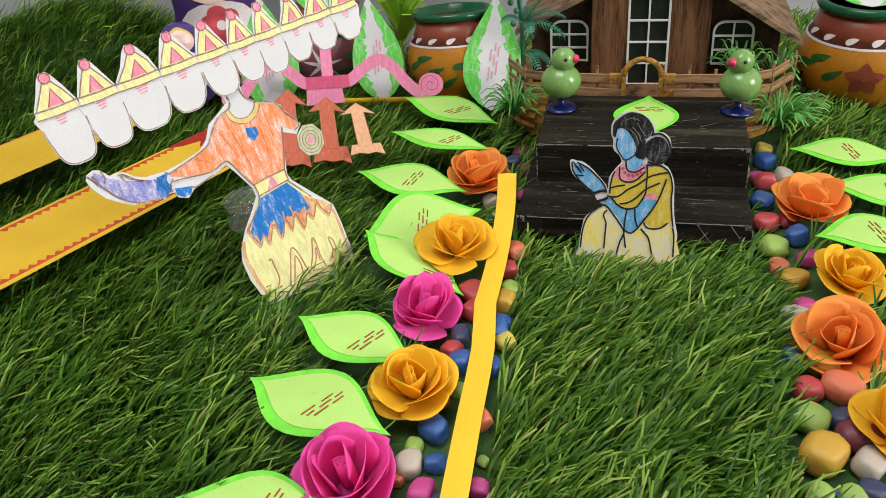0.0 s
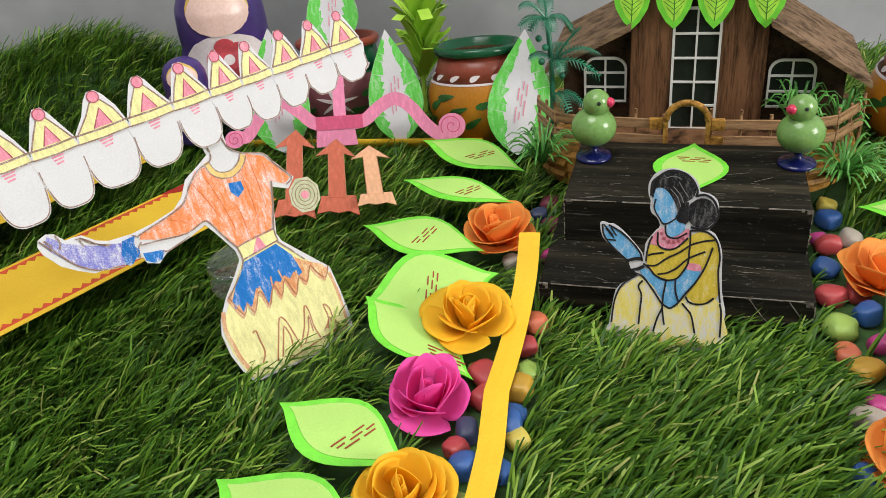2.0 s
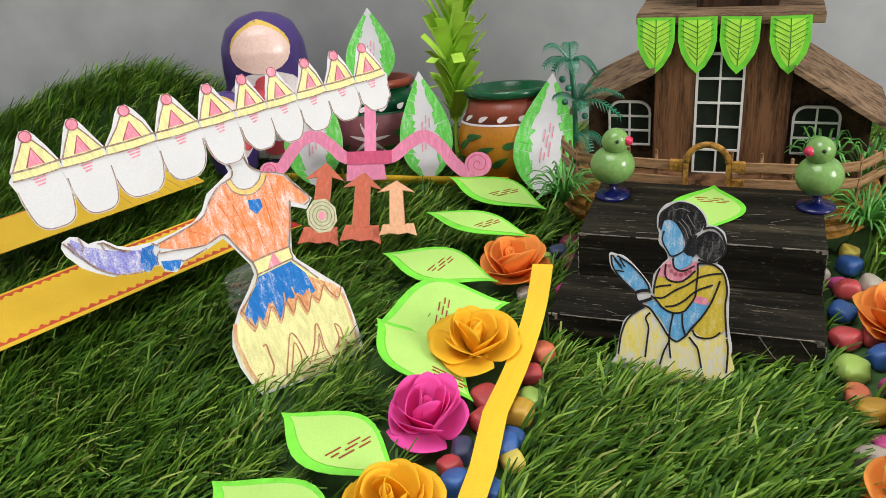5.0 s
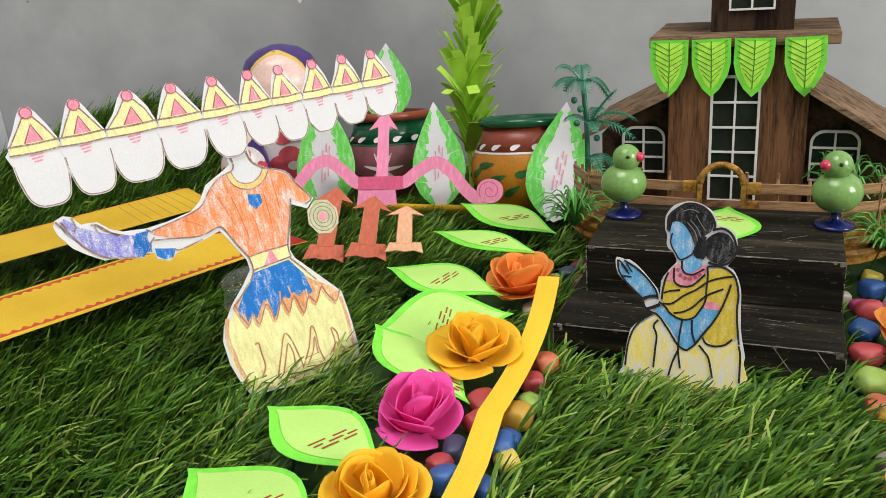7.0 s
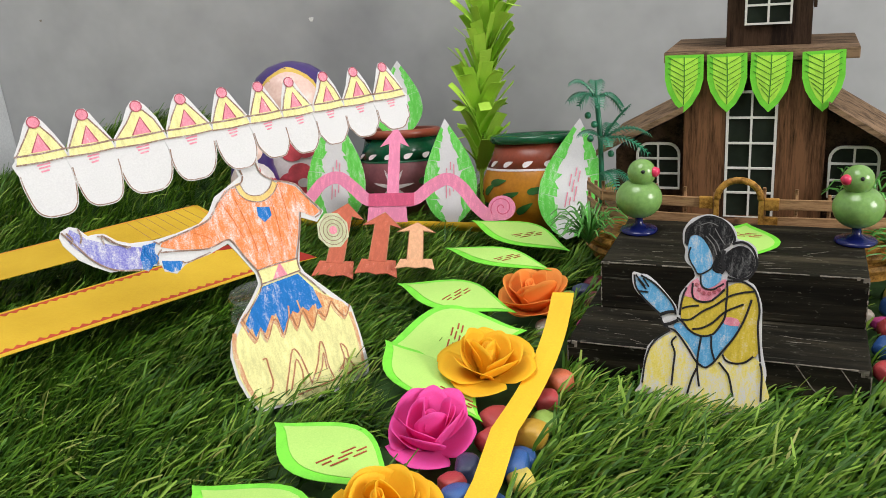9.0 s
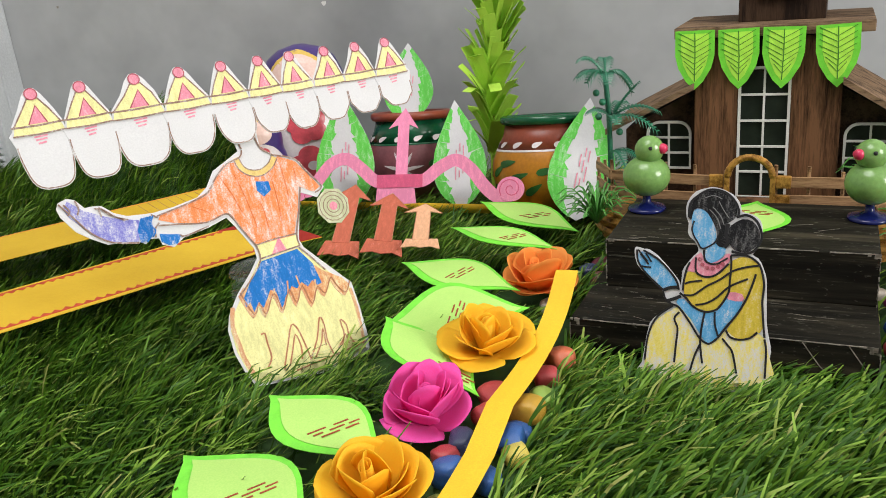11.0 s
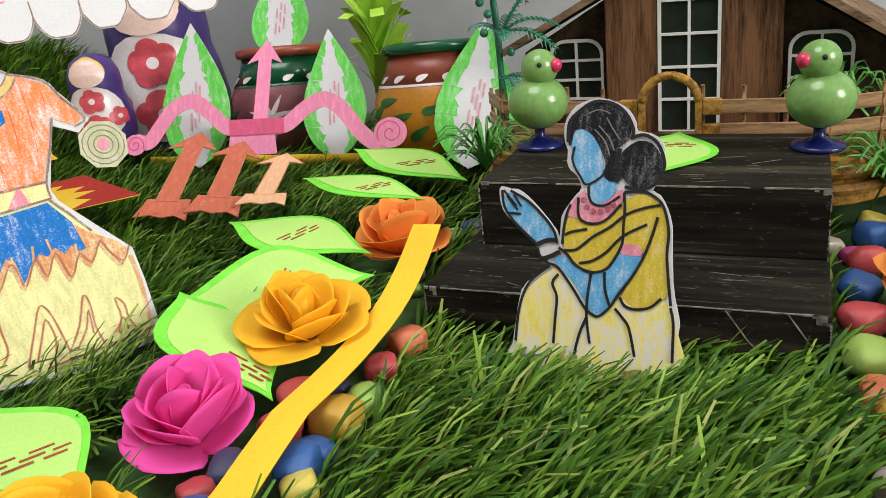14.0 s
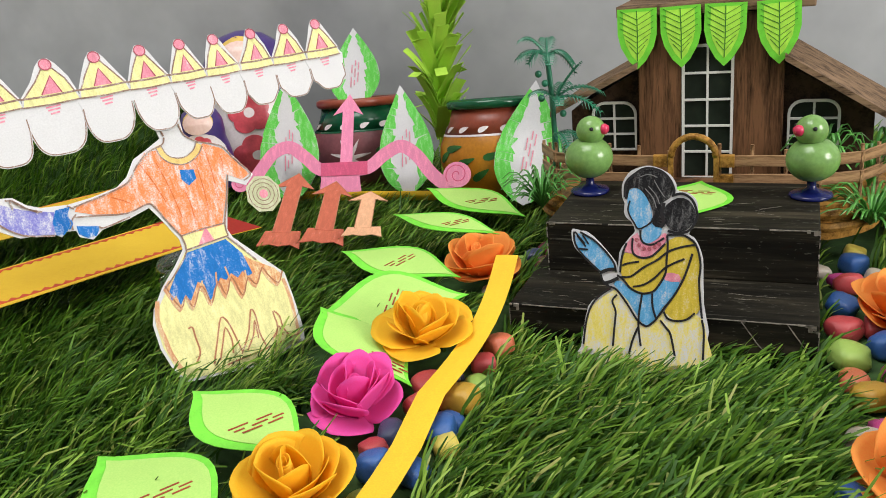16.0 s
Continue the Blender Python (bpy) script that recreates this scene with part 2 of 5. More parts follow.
M_FLOOR = surface("grey floor", (0.30, 0.29, 0.28), 0.5, 0.1, 4, 200, 0.1)
PEBBLE = {}
for key, col in (("blue", (0.012, 0.10, 0.36)), ("navy", (0.022, 0.036, 0.11)), ("red", (0.52, 0.045, 0.05)), ("maroon", (0.17, 0.012, 0.035)),
                 ("magenta", (0.55, 0.035, 0.24)), ("coral", (0.70, 0.16, 0.065)), ("yellow", (0.74, 0.60, 0.09)), ("mustard", (0.60, 0.34, 0.02)),
                 ("green", (0.32, 0.50, 0.08)), ("beige", (0.50, 0.44, 0.36))):
    PEBBLE[key] = surface(key + " painted stone", col, 0.32, 0.22, 55, 350, 0.3, c2=tuple(v * 0.9 + 0.05 for v in col))

# ---- mesh helpers ----


def thing(name, m, label, category, group="", kind=""):
    ob = new(name)
    ob.matrix_world = m
    ob.empty_display_size = 0.01
    return tagged(ob, label, category, group, kind)


def finish(name, bm, mats, smooth=False):
    me = bpy.data.meshes.new(name)
    bmesh.ops.recalc_face_normals(bm, faces=bm.faces[:])
    bm.to_mesh(me)
    bm.free()
    for m in mats if isinstance(mats, (list, tuple)) else [mats]:
        me.materials.append(m)
    if smooth:
        me.polygons.foreach_set("use_smooth", [True] * len(me.polygons))
    return me


def part(name, bm, material, parent, label="", smooth=False, m=None):
    ob = new(name, finish(name, bm, material, smooth))
    ob.parent = parent
    if m is not None:
        ob.matrix_basis = m
    return tagged(ob, label)


def whole(name, bm, material, m, label, category, group="", kind="", smooth=False):
    ob = new(name, finish(name, bm, material, smooth))
    ob.matrix_world = m
    return tagged(ob, label, category, group, kind)


def box(bm, x0, x1, y0, y1, z0, z1, bevel=0.0, mi=0):
    r = bmesh.ops.create_cube(bm, size=1, matrix=Matrix.Translation(((x0 + x1) / 2, (y0 + y1) / 2, (z0 + z1) / 2)) @ Matrix.Diagonal((x1 - x0, y1 - y0, z1 - z0, 1)))
    faces = {f for v in r["verts"] for f in v.link_faces}
    if bevel:
        out = bmesh.ops.bevel(bm, geom=list({e for v in r["verts"] for e in v.link_edges}), offset=bevel, segments=2, affect="EDGES", profile=0.6)
        faces = set(out["faces"]) | {f for f in faces if f.is_valid}
    for f in faces:
        f.material_index = mi


def prism(bm, pts, z0, z1, mi=0, side=None):
    """A flat piece with an outline in x, y and a thickness."""
    lo = [bm.verts.new((x, y, z0)) for x, y in pts]
    hi = [bm.verts.new((x, y, z1)) for x, y in pts]
    n = len(pts)
    fs = [bm.faces.new(hi), bm.faces.new(lo[::-1])] + [bm.faces.new((lo[i], lo[(i + 1) % n], hi[(i + 1) % n], hi[i])) for i in range(n)]
    for i, f in enumerate(fs):
        f.material_index = mi if i == 0 or side is None else side


def mm(text):
    return [tuple(float(v) / 1000 for v in p.split(",")) for p in text.split()]


def soft_loop(pts, cuts=3):
    """A closed outline rounded through its points."""
    out, n = [], len(pts)
    for i in range(n):
        p0, p1, p2, p3 = (Vector(pts[(i + k) % n]) for k in (-1, 0, 1, 2))
        for s in range(cuts):
            t = s / cuts
            q = 0.5 * (2 * p1 + (p2 - p0) * t + (2 * p0 - 5 * p1 + 4 * p2 - p3) * t * t + (3 * p1 - p0 - 3 * p2 + p3) * t ** 3)
            out.append((q.x, q.y))
    return out


def soft_line(pts, cuts=5):
    out, n = [], len(pts)
    for i in range(n - 1):
        p0, p1, p2, p3 = (Vector(pts[min(max(i + k, 0), n - 1)]) for k in (-1, 0, 1, 2))
        for s in range(cuts):
            t = s / cuts
            out.append(0.5 * (2 * p1 + (p2 - p0) * t + (2 * p0 - 5 * p1 + 4 * p2 - p3) * t * t + (3 * p1 - p0 - 3 * p2 + p3) * t ** 3))
    out.append(Vector(pts[-1]))
    return out


def stroke(bm, pts, w, z0, z1, mi=0, close=False):
    """A band of width w along a line in x, y."""
    pts = [Vector(p[:2]) for p in pts]
    n = len(pts)
    rows = []
    for i in range(n):
        a, b = (pts[i - 1] if i or close else pts[i]), (pts[(i + 1) % n] if close or i < n - 1 else pts[i])
        d = (b - a).normalized()
        s = Vector((-d.y, d.x)) * w / 2
        rows.append([bm.verts.new((*(pts[i] + s * k), z)) for k, z in ((1, z0), (1, z1), (-1, z1), (-1, z0))])
    for i in range(n if close else n - 1):
        a, b = rows[i], rows[(i + 1) % n]
        for k in range(4):
            bm.faces.new((a[k], a[(k + 1) % 4], b[(k + 1) % 4], b[k])).material_index = mi
    if not close:
        for r in (rows[0], rows[-1]):
            bm.faces.new(r).material_index = mi


def tube(bm, pts, radii, sides=8, mi=0):
    pts = [Vector(p) for p in pts]
    rings = []
    for i, p in enumerate(pts):
        d = (pts[min(i + 1, len(pts) - 1)] - pts[max(i - 1, 0)]).normalized()
        q = d.to_track_quat("Z", "Y")
        r = radii[i] if isinstance(radii, (list, tuple)) else radii
        rings.append([bm.verts.new(p + q @ Vector((r * math.cos(6.2832 * k / sides), r * math.sin(6.2832 * k / sides), 0))) for k in range(sides)])
    for a, b in zip(rings, rings[1:]):
        for k in range(sides):
            bm.faces.new((a[k], a[(k + 1) % sides], b[(k + 1) % sides], b[k])).material_index = mi
    for r in (rings[0][::-1], rings[-1]):
        bm.faces.new(r).material_index = mi


def lathe(bm, prof, steps=40, mi=0):
    """A turned body; prof: (radius, z) upward, or (radius, z, material index of the band above)."""
    rings = [[bm.verts.new((r * math.cos(6.2832 * k / steps), r * math.sin(6.2832 * k / steps), z)) for k in range(steps)] for r, z, *_ in prof]
    for i, (a, b) in enumerate(zip(rings, rings[1:])):
        idx = prof[i][2] if len(prof[i]) > 2 else mi
        for k in range(steps):
            bm.faces.new((a[k], a[(k + 1) % steps], b[(k + 1) % steps], b[k])).material_index = idx
    bm.faces.new(rings[0][::-1]).material_index = mi
    bm.faces.new(rings[-1]).material_index = prof[-2][2] if len(prof[-2]) > 2 else mi


def ball(bm, c, r, mi=0, seg=24, scale=(1, 1, 1)):
    out = bmesh.ops.create_uvsphere(bm, u_segments=seg, v_segments=seg // 2, radius=r, matrix=Matrix.Translation(c) @ Matrix.Diagonal((*scale, 1)))
    for f in {f for v in out["verts"] for f in v.link_faces}:
        f.material_index, f.smooth = mi, True


def sheet(bm, grid, thick, mi=0, round_=True):
    """A bent sheet of paper: rows of points, given a thickness."""
    nr, nc = len(grid), len(grid[0])
    P = [[Vector(p) for p in row] for row in grid]
    lay = []
    for s in (0.5, -0.5):
        L = []
        for i in range(nr):
            row = []
            for j in range(nc):
                du = P[min(i + 1, nr - 1)][j] - P[max(i - 1, 0)][j]
                dv = P[i][min(j + 1, nc - 1)] - P[i][max(j - 1, 0)]
                row.append(bm.verts.new(P[i][j] + du.cross(dv).normalized() * thick * s))
            L.append(row)
        lay.append(L)
    for li, L in enumerate(lay):
        for i in range(nr - 1):
            for j in range(nc - 1):
                q = (L[i][j], L[i][j + 1], L[i + 1][j + 1], L[i + 1][j])
                f = bm.faces.new(q if li else q[::-1])
                f.material_index, f.smooth = mi, round_
    A, B = lay
    rim = [(0, j) for j in range(nc)] + [(i, nc - 1) for i in range(1, nr)] + [(nr - 1, j) for j in range(nc - 2, -1, -1)] + [(i, 0) for i in range(nr - 2, 0, -1)]
    for (i, j), (k, l) in zip(rim, rim[1:] + rim[:1]):
        bm.faces.new((A[i][j], A[k][l], B[k][l], B[i][j])).material_index = mi


UPRIGHT = Matrix(((1, 0, 0, 0), (0, 0, -1, 0), (0, 1, 0, 0), (0, 0, 0, 1)))


def plane_pose(origin, right, up):
    r, u = Vector(right).normalized(), Vector(up)
    u = (u - r * u.dot(r)).normalized()
    n = r.cross(u)
    return Matrix(((r.x, u.x, n.x, origin[0]), (r.y, u.y, n.y, origin[1]), (r.z, u.z, n.z, origin[2]), (0, 0, 0, 1)))


def smooth01(a, b, v):
    t = min(1.0, max(0.0, (v - a) / (b - a)))
    return t * t * (3 - 2 * t)


# ---- ground, room ----


def ground_z(x, y):
    z = -0.012 + 0.010 * (1 - smooth01(-0.15, 0.05, x))
    if 0.3 < y < 0.98:
        left, right = 0.02 + (y - 0.49) * 0.21, 0.295 + (y - 0.49) * 0.21
        z += 0.009 * (math.exp(-((x - left) / 0.034) ** 4) + math.exp(-((x - right) / 0.034) ** 4)) * smooth01(0.98, 0.88, y)
    wide, deep = (0.29 if x < -0.47 else 0.163), (0.10 if y < 1.2 else 0.14)
    z += 0.130 * math.exp(-(((x + 0.47) / wide) ** 2 + ((y - 1.2) / deep) ** 2))
    z += 0.006 * math.exp(-(((x - 0.2) / 0.14) ** 2 + ((y - 0.52) / 0.09) ** 2))
    return z + 0.003 * noise.noise(Vector((x * 9, y * 9, 0.3)))


def ground_sheet():
    bm = bmesh.new()
    nx, ny = 90, 72
    v = [[bm.verts.new((x, y, ground_z(x, y))) for x in np.linspace(-0.99, 0.76, nx)] for y in np.linspace(0.16, 1.30, ny)]
    for i in range(ny - 1):
        for j in range(nx - 1):
            bm.faces.new((v[i][j], v[i][j + 1], v[i + 1][j + 1], v[i + 1][j]))
    return whole("ground", bm, M_SOIL, Matrix(), "green backing of the artificial grass mat", "ground", kind="structure", smooth=True)


ground_sheet()


def slab(name, x0, x1, y0, y1, z0, z1, material, label, category):
    bm = bmesh.new()
    box(bm, x0, x1, y0, y1, z0, z1)
    return whole(name, bm, material, Matrix(), label, category, kind="structure")


slab("floor", -2.2, 3.3, -2.6, 1.6, -0.10, -0.06, M_FLOOR, "plain grey floor under the grass mat", "floor")
wall_north = slab("wall_north", -2.2, 3.3, 1.36, 1.46, -0.06, 2.5, M_WALL, "smooth grey-painted wall behind the display", "wall")
slab("wall_west", -2.3, -2.2, -2.6, 1.46, -0.06, 2.5, M_WALL, "plain grey-painted side wall", "wall")
slab("wall_south", -2.2, 3.3, -2.7, -2.6, -0.06, 2.5, M_WALL, "plain grey-painted wall behind the camera", "wall")
slab("ceiling", -2.3, 3.4, -2.7, 1.46, 2.5, 2.6, M_WHITE, "plain white ceiling", "ceiling")
bm = bmesh.new()
box(bm, 3.3, 3.4, -2.7, -1.70, -0.06, 2.5)
box(bm, 3.3, 3.4, -0.15, 1.46, -0.06, 2.5)
box(bm, 3.3, 3.4, -1.70, -0.15, -0.06, 0.65)
box(bm, 3.3, 3.4, -1.70, -0.15, 2.20, 2.5)
whole("wall_east", bm, M_WALL, Matrix(), "grey-painted wall with a window opening", "wall", kind="structure")

# chipped paint on the wall
for cx, cz, r, mat in ((-0.287, 0.255, 0.0042, M_WHITE), (-0.727, 0.283, 0.0022, M_EDGE)):
    bm = bmesh.new()
    prism(bm, [(cx + r * (0.75 + 0.25 * math.sin(a * 3)) * math.cos(a), cz + r * (1 + 0.3 * math.cos(a * 2)) * math.sin(a)) for a in np.linspace(0, 5.8, 13)], -1.3600, -1.3592)
    part("paint_chip", bm, mat, wall_north, "chipped paint spot", m=UPRIGHT)

# window frame in the east wall, and an added panel over the fill lamp
win = thing("window_1", Matrix.Translation((3.35, -1.70, 0)), "white framed window letting in daylight", "window", kind="structure")
for y0, y1, z0, z1, nm in ((0.0, 0.05, 0.65, 2.20, "window_frame"), (1.50, 1.55, 0.65, 2.20, "window_frame"), (0.05, 1.50, 0.65, 0.70, "window_sill"), (0.05, 1.50, 2.15, 2.20, "window_frame"), (0.755, 0.795, 0.70, 2.15, "mullion")):
    bm = bmesh.new()
    box(bm, -0.025, 0.025, y0, y1, z0, z1, 0.003)
    part(nm, bm, M_WHITE, win)
lamp = thing("fill_panel", pose(-0.35, 0.25, 2.42), "added square white panel above the fill lamp, out of view", "ceiling light")
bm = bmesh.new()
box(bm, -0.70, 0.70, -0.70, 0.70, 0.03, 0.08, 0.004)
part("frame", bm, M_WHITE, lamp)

# ---- house, steps and fence share one heading ----
HOUSE = pose(0.27, 0.992, 0, 0, 0, -13.7)


def in_house(x, y, z=0.0, turn=0.0):
    return HOUSE @ pose(x, y, z, 0, 0, turn)


def arched(w, h, r, n=5):
    """Outline of a window w by h with rounded upper corners, foot at 0."""
    pts = [(-w / 2, 0), (w / 2, 0)]
    for cx, a0 in ((w / 2 - r, 0), (-w / 2 + r, 90)):
        pts += [(cx + r * math.cos(radians(a0 + 90 * k / n)), h - r + r * math.sin(radians(a0 + 90 * k / n))) for k in range(n + 1)]
    return pts


def window(house, name, x, z, w, h, r, bars, cols, y=-0.003):
    m = Matrix.Translation((x, y, z)) @ UPRIGHT
    # no real opening: a flat pane whose dark colour paints the shade behind
    bm = bmesh.new()
    prism(bm, arched(w, h, r), 0.0, 0.0012)
    pane = part(name, bm, M_DARK, house, "flat dark pane painted as a shaded opening, with a white lattice frame", m=m)
    bm = bmesh.new()
    stroke(bm, arched(w, h, r), 0.0026, 0.0012, 0.0034, close=True)
    part("frame", bm, M_FRAME, pane, "white plastic frame")
    for k in range(1, cols):
        bm = bmesh.new()
        box(bm, -w / 2 + w * k / cols - 0.001, -w / 2 + w * k / cols + 0.001, 0.001, h - 0.001, 0.0012, 0.003)
        part("mullion", bm, M_FRAME, pane)
    for k in range(1, bars):
        bm = bmesh.new()
        box(bm, -w / 2 + 0.001, w / 2 - 0.001, h * k / bars - 0.001, h * k / bars + 0.001, 0.0012, 0.0032)
        part("glazing_bar", bm, M_FRAME, pane)
    return pane


def toy_house():
    h = thing("toy_house", HOUSE, "brown wooden toy house with white lattice windows", "toy house")
    bm = bmesh.new()
    box(bm, -0.060, 0.072, 0.0, 0.12, 0.03, 0.206, 0.001)
    part("wall", bm, M_DARKWOOD, h)
    for x0, x1 in ((-0.0605, -0.0195), (0.0285, 0.0725)):
        bm = bmesh.new()
        box(bm, x0, x1, -0.006, 0.002, 0.03, 0.205, 0.0008)
        part("front_panel", bm, M_TEAK, h, "reddish brown wood panel")
    bm = bmesh.new()
    box(bm, -0.0195, 0.0285, -0.005, 0.002, 0.03, 0.049, 0.0006)
    part("threshold", bm, M_TEAK, h)
    window(h, "door_window", 0.0045, 0.048, 0.045, 0.128, 0.004, 5, 2)
    for s, x0, x1 in ((-1, -0.132, -0.060), (1, 0.072, 0.150)):
        bm = bmesh.new()
        lo, hi = (x0, x1) if s < 0 else (x1, x0)
        prism(bm, [(lo, 0.03), (hi, 0.03), (hi, 0.155), (lo, 0.114 if s < 0 else 0.108)], -0.11, -0.006)
        part("side_wing", bm, M_DARKWOOD, h, m=UPRIGHT)
    window(h, "window", -0.087, 0.074, 0.043, 0.048, 0.012, 3, 2, 0.005)
    window(h, "window", 0.099, 0.070, 0.043, 0.050, 0.012, 3, 2, 0.005)
    for s in (-1, 1):
        bm = bmesh.new()
        xa, za, xb, zb = (-0.060, 0.158, -0.148, 0.113) if s < 0 else (0.0725, 0.161, 0.170, 0.099)
        prism(bm, [(xa, za), (xb, zb), (xb, zb + 0.006), (xa, za + 0.006)], -0.125, 0.020)
        part("wing_roof", bm, M_ROOF, h, "rough tan sloping roof board", m=UPRIGHT)
    bm = bmesh.new()
    box(bm, -0.080, 0.096, -0.010, 0.112, 0.206, 0.2165, 0.0012)
    part("eave_board", bm, M_ROOF, h)
    bm = bmesh.new()
    box(bm, -0.024, 0.054, 0.022, 0.10, 0.2165, 0.33, 0.0008)
    part("upper_storey", bm, M_DARKWOOD, h)
    window(h, "upper_window", 0.0145, 0.238, 0.041, 0.053, 0.011, 3, 2, 0.0205)
    bm = bmesh.new()
    prism(bm, [(-0.024, 0.33), (0.054, 0.33), (0.015, 0.375)], -0.10, -0.022)
    part("gable", bm, M_DARKWOOD, h, m=UPRIGHT)
    for s in (-1, 1):
        bm = bmesh.new()
        xb = 0.015 + s * 0.078
        prism(bm, [(0.015, 0.376), (xb, 0.276), (xb + s * 0.005, 0.281), (0.015, 0.384)], -0.112, 0.004)
        part("top_roof", bm, M_ROOF, h, "rough tan sloping roof board", m=UPRIGHT)
    bm = bmesh.new()
    box(bm, 0.0545, 0.0575, 0.03, 0.07, 0.25, 0.28, 0.0005)
    part("shutter", bm, M_DARKWOOD, h)
    return h


toy_house()


def bunting_leaf():
    """A shield-shaped paper leaf with pen veins, hanging from its straight top."""
    w, hgt = 0.037, 0.057
    left = [(-w / 2, 0), (-w / 2, -0.024), (-w * 0.42, -0.036), (-w * 0.22, -0.049), (0, -hgt)]
    out = left + [(-x, y) for x, y in left[-2::-1]]
    t = thing("bunting_leaf", in_house(-0.06, -0.0115, 0.214) @ UPRIGHT, "lime green paper leaf with dark pen veins hanging from the eave", "paper leaf", "bunting on the eave")
    bm = bmesh.new()
    prism(bm, out, 0, 0.0006)
    part("paper", bm, M_LEAF_RIM, t)
    bm = bmesh.new()
    prism(bm, [(x * 0.70, y * 0.82 - 0.003) for x, y in out], 0.0006, 0.0008)
    part("paler_centre", bm, M_LEAF_CENTRE, t, "lime centre")
    bm = bmesh.new()
    stroke(bm, [(0, -0.002), (0.0004, -0.025), (0, -0.049)], 0.0009, 0.0008, 0.0011)
    part("midrib", bm, M_LEAF_VEIN, t, "dark green pen line")
    for k in range(7):
        y = -0.010 - k * 0.0054
        reach = 0.0155 * (1 - max(0, k - 3) * 0.17)
        for s in (-1, 1):
            bm = bmesh.new()
            stroke(bm, [(0.0004 * s, y), (s * reach * 0.55, y + 0.0045), (s * reach, y + 0.0085)], 0.0005, 0.0008, 0.0011)
            part("vein", bm, M_LEAF_VEIN, t)
    return t


leaf0 = bunting_leaf()
for x, tilt in ((-0.020, 1.5), (0.0205, -1), (0.0655, 2)):
    copy_thing(leaf0, in_house(x, -0.0115, 0.214) @ UPRIGHT @ pose(0, 0, 0, 0, 0, tilt))


def step_block(name, x0, x1, y0, y1, z0, z1, label):
    t = thing(name, in_house(0, 0), label, "step", "dark steps")
    bm = bmesh.new()
    box(bm, x0, x1, y0, y1, z0, z1, 0.0012)
    part("block", bm, M_STEP, t)
    bm = bmesh.new()
    rng = random.Random(int(z1 * 1e4))
    # scuffed pale edge: a hairline all along, wider where it is chipped
    x = x0
    while x < x1 - 0.003:
        ln = rng.uniform(0.003, 0.014)
        w = rng.uniform(0.0003, 0.0007) if rng.random() < 0.8 else rng.uniform(0.0006, 0.0015)
        if rng.random() < 0.88:
            box(bm, x, min(x + ln, x1), y0 - 0.00025, y0 + w, z1 - w * rng.uniform(0.4, 1.2), z1 + 0.00025)
        x += ln
    for k in range(26):
        za = z0 + (z1 - z0) * k / 26
        if rng.random() < 0.75:
            box(bm, x1 - rng.uniform(0.0003, 0.0008), x1 + 0.00025, y0 - 0.00025, y0 + 0.0004, za, za + rng.uniform(0.0008, 0.0022))
            box(bm, x0 - 0.00025, x0 + rng.uniform(0.0003, 0.0008), y0 - 0.00025, y0 + 0.0004, za, za + rng.uniform(0.0008, 0.0022))
    for k in range(7):
        # flaked corners near the ends
        cx = x0 + rng.uniform(0.001, 0.010) if k % 2 else x1 - rng.uniform(0.001, 0.010)
        box(bm, cx - 0.0012, cx + 0.0012, y0 - 0.00025, y0 + rng.uniform(0.0004, 0.0016), z1 - rng.uniform(0.001, 0.005), z1 + 0.00025)
    tagged(part("worn_edge", bm, M_EDGE, t, "pale chipped edge"), kind="stuff")
    bm = bmesh.new()
    for k in range(22):
        px_, ang = rng.uniform(x0 + 0.01, x1 - 0.03), rng.gauss(0, 0.08) if k > 4 else rng.uniform(-0.6, 0.6)
        py_ = rng.uniform(y0 + 0.004, y0 + 0.065)
        ln = rng.uniform(0.004, 0.022)
        stroke(bm, [(px_, py_), (px_ + ln * math.cos(ang), py_ + ln * math.sin(ang))], 0.00025, z1, z1 + 0.0002)
    tagged(part("scratching", bm, M_EDGE, t, "fine pale scratches"), kind="stuff")
    if z0 < 0:
        for xa in (x1 - 0.050, x1 - 0.020):
            bm = bmesh.new()
            stroke(bm, [(xa, z1 - 0.0005), (xa + 0.012, z1 - 0.018), (xa + 0.034 * min(1, (x1 - xa) / 0.036), z1 - 0.040)], 0.0007, 0, 0.0003)
            part("deep_scratch", bm, M_EDGE, t, "long pale scratch on the front", m=Matrix.Translation((0, y0, 0)) @ UPRIGHT)
    return t


step_block("lower_step", -0.114, 0.106, -0.278, -0.075, -0.03, 0.0225, "dark weathered wooden step block with chipped edges")
step_block("upper_step", -0.102, 0.105, -0.206, -0.082, 0.0225, 0.065, "dark weathered wooden step stacked on another step")


def deck():
    """Low tan base that carries the house and its fence."""
    bm = bmesh.new()
    prism(bm, soft_loop(mm("-100,-81 0,-80 96,-81 134,-64 158,-26 160,40 155,120 -145,120 -152,40 -152,-28 -134,-64"), 3), 0.012, 0.044)
    t = thing("house_base", HOUSE, "tan bamboo base under the toy house", "base")
    part("base", bm, M_CANE, t)
    for z in (0.024, 0.036):
        bm = bmesh.new()
        tube(bm, [(x, y, z) for x, y in soft_loop(mm("-101,-82 0,-81 97,-82 135,-65 160,-27 162,40 157,122 -147,122 -154,40 -154,-29 -136,-65"), 3)], 0.0045, 6)
        part("cane_band", bm, M_CANE, t)
    bm = bmesh.new()
    box(bm, -0.09, 0.10, -0.078, -0.002, 0.044, 0.047, 0.0005)
    part("porch_floor", bm, M_TEAK, t)
    return t


deck()


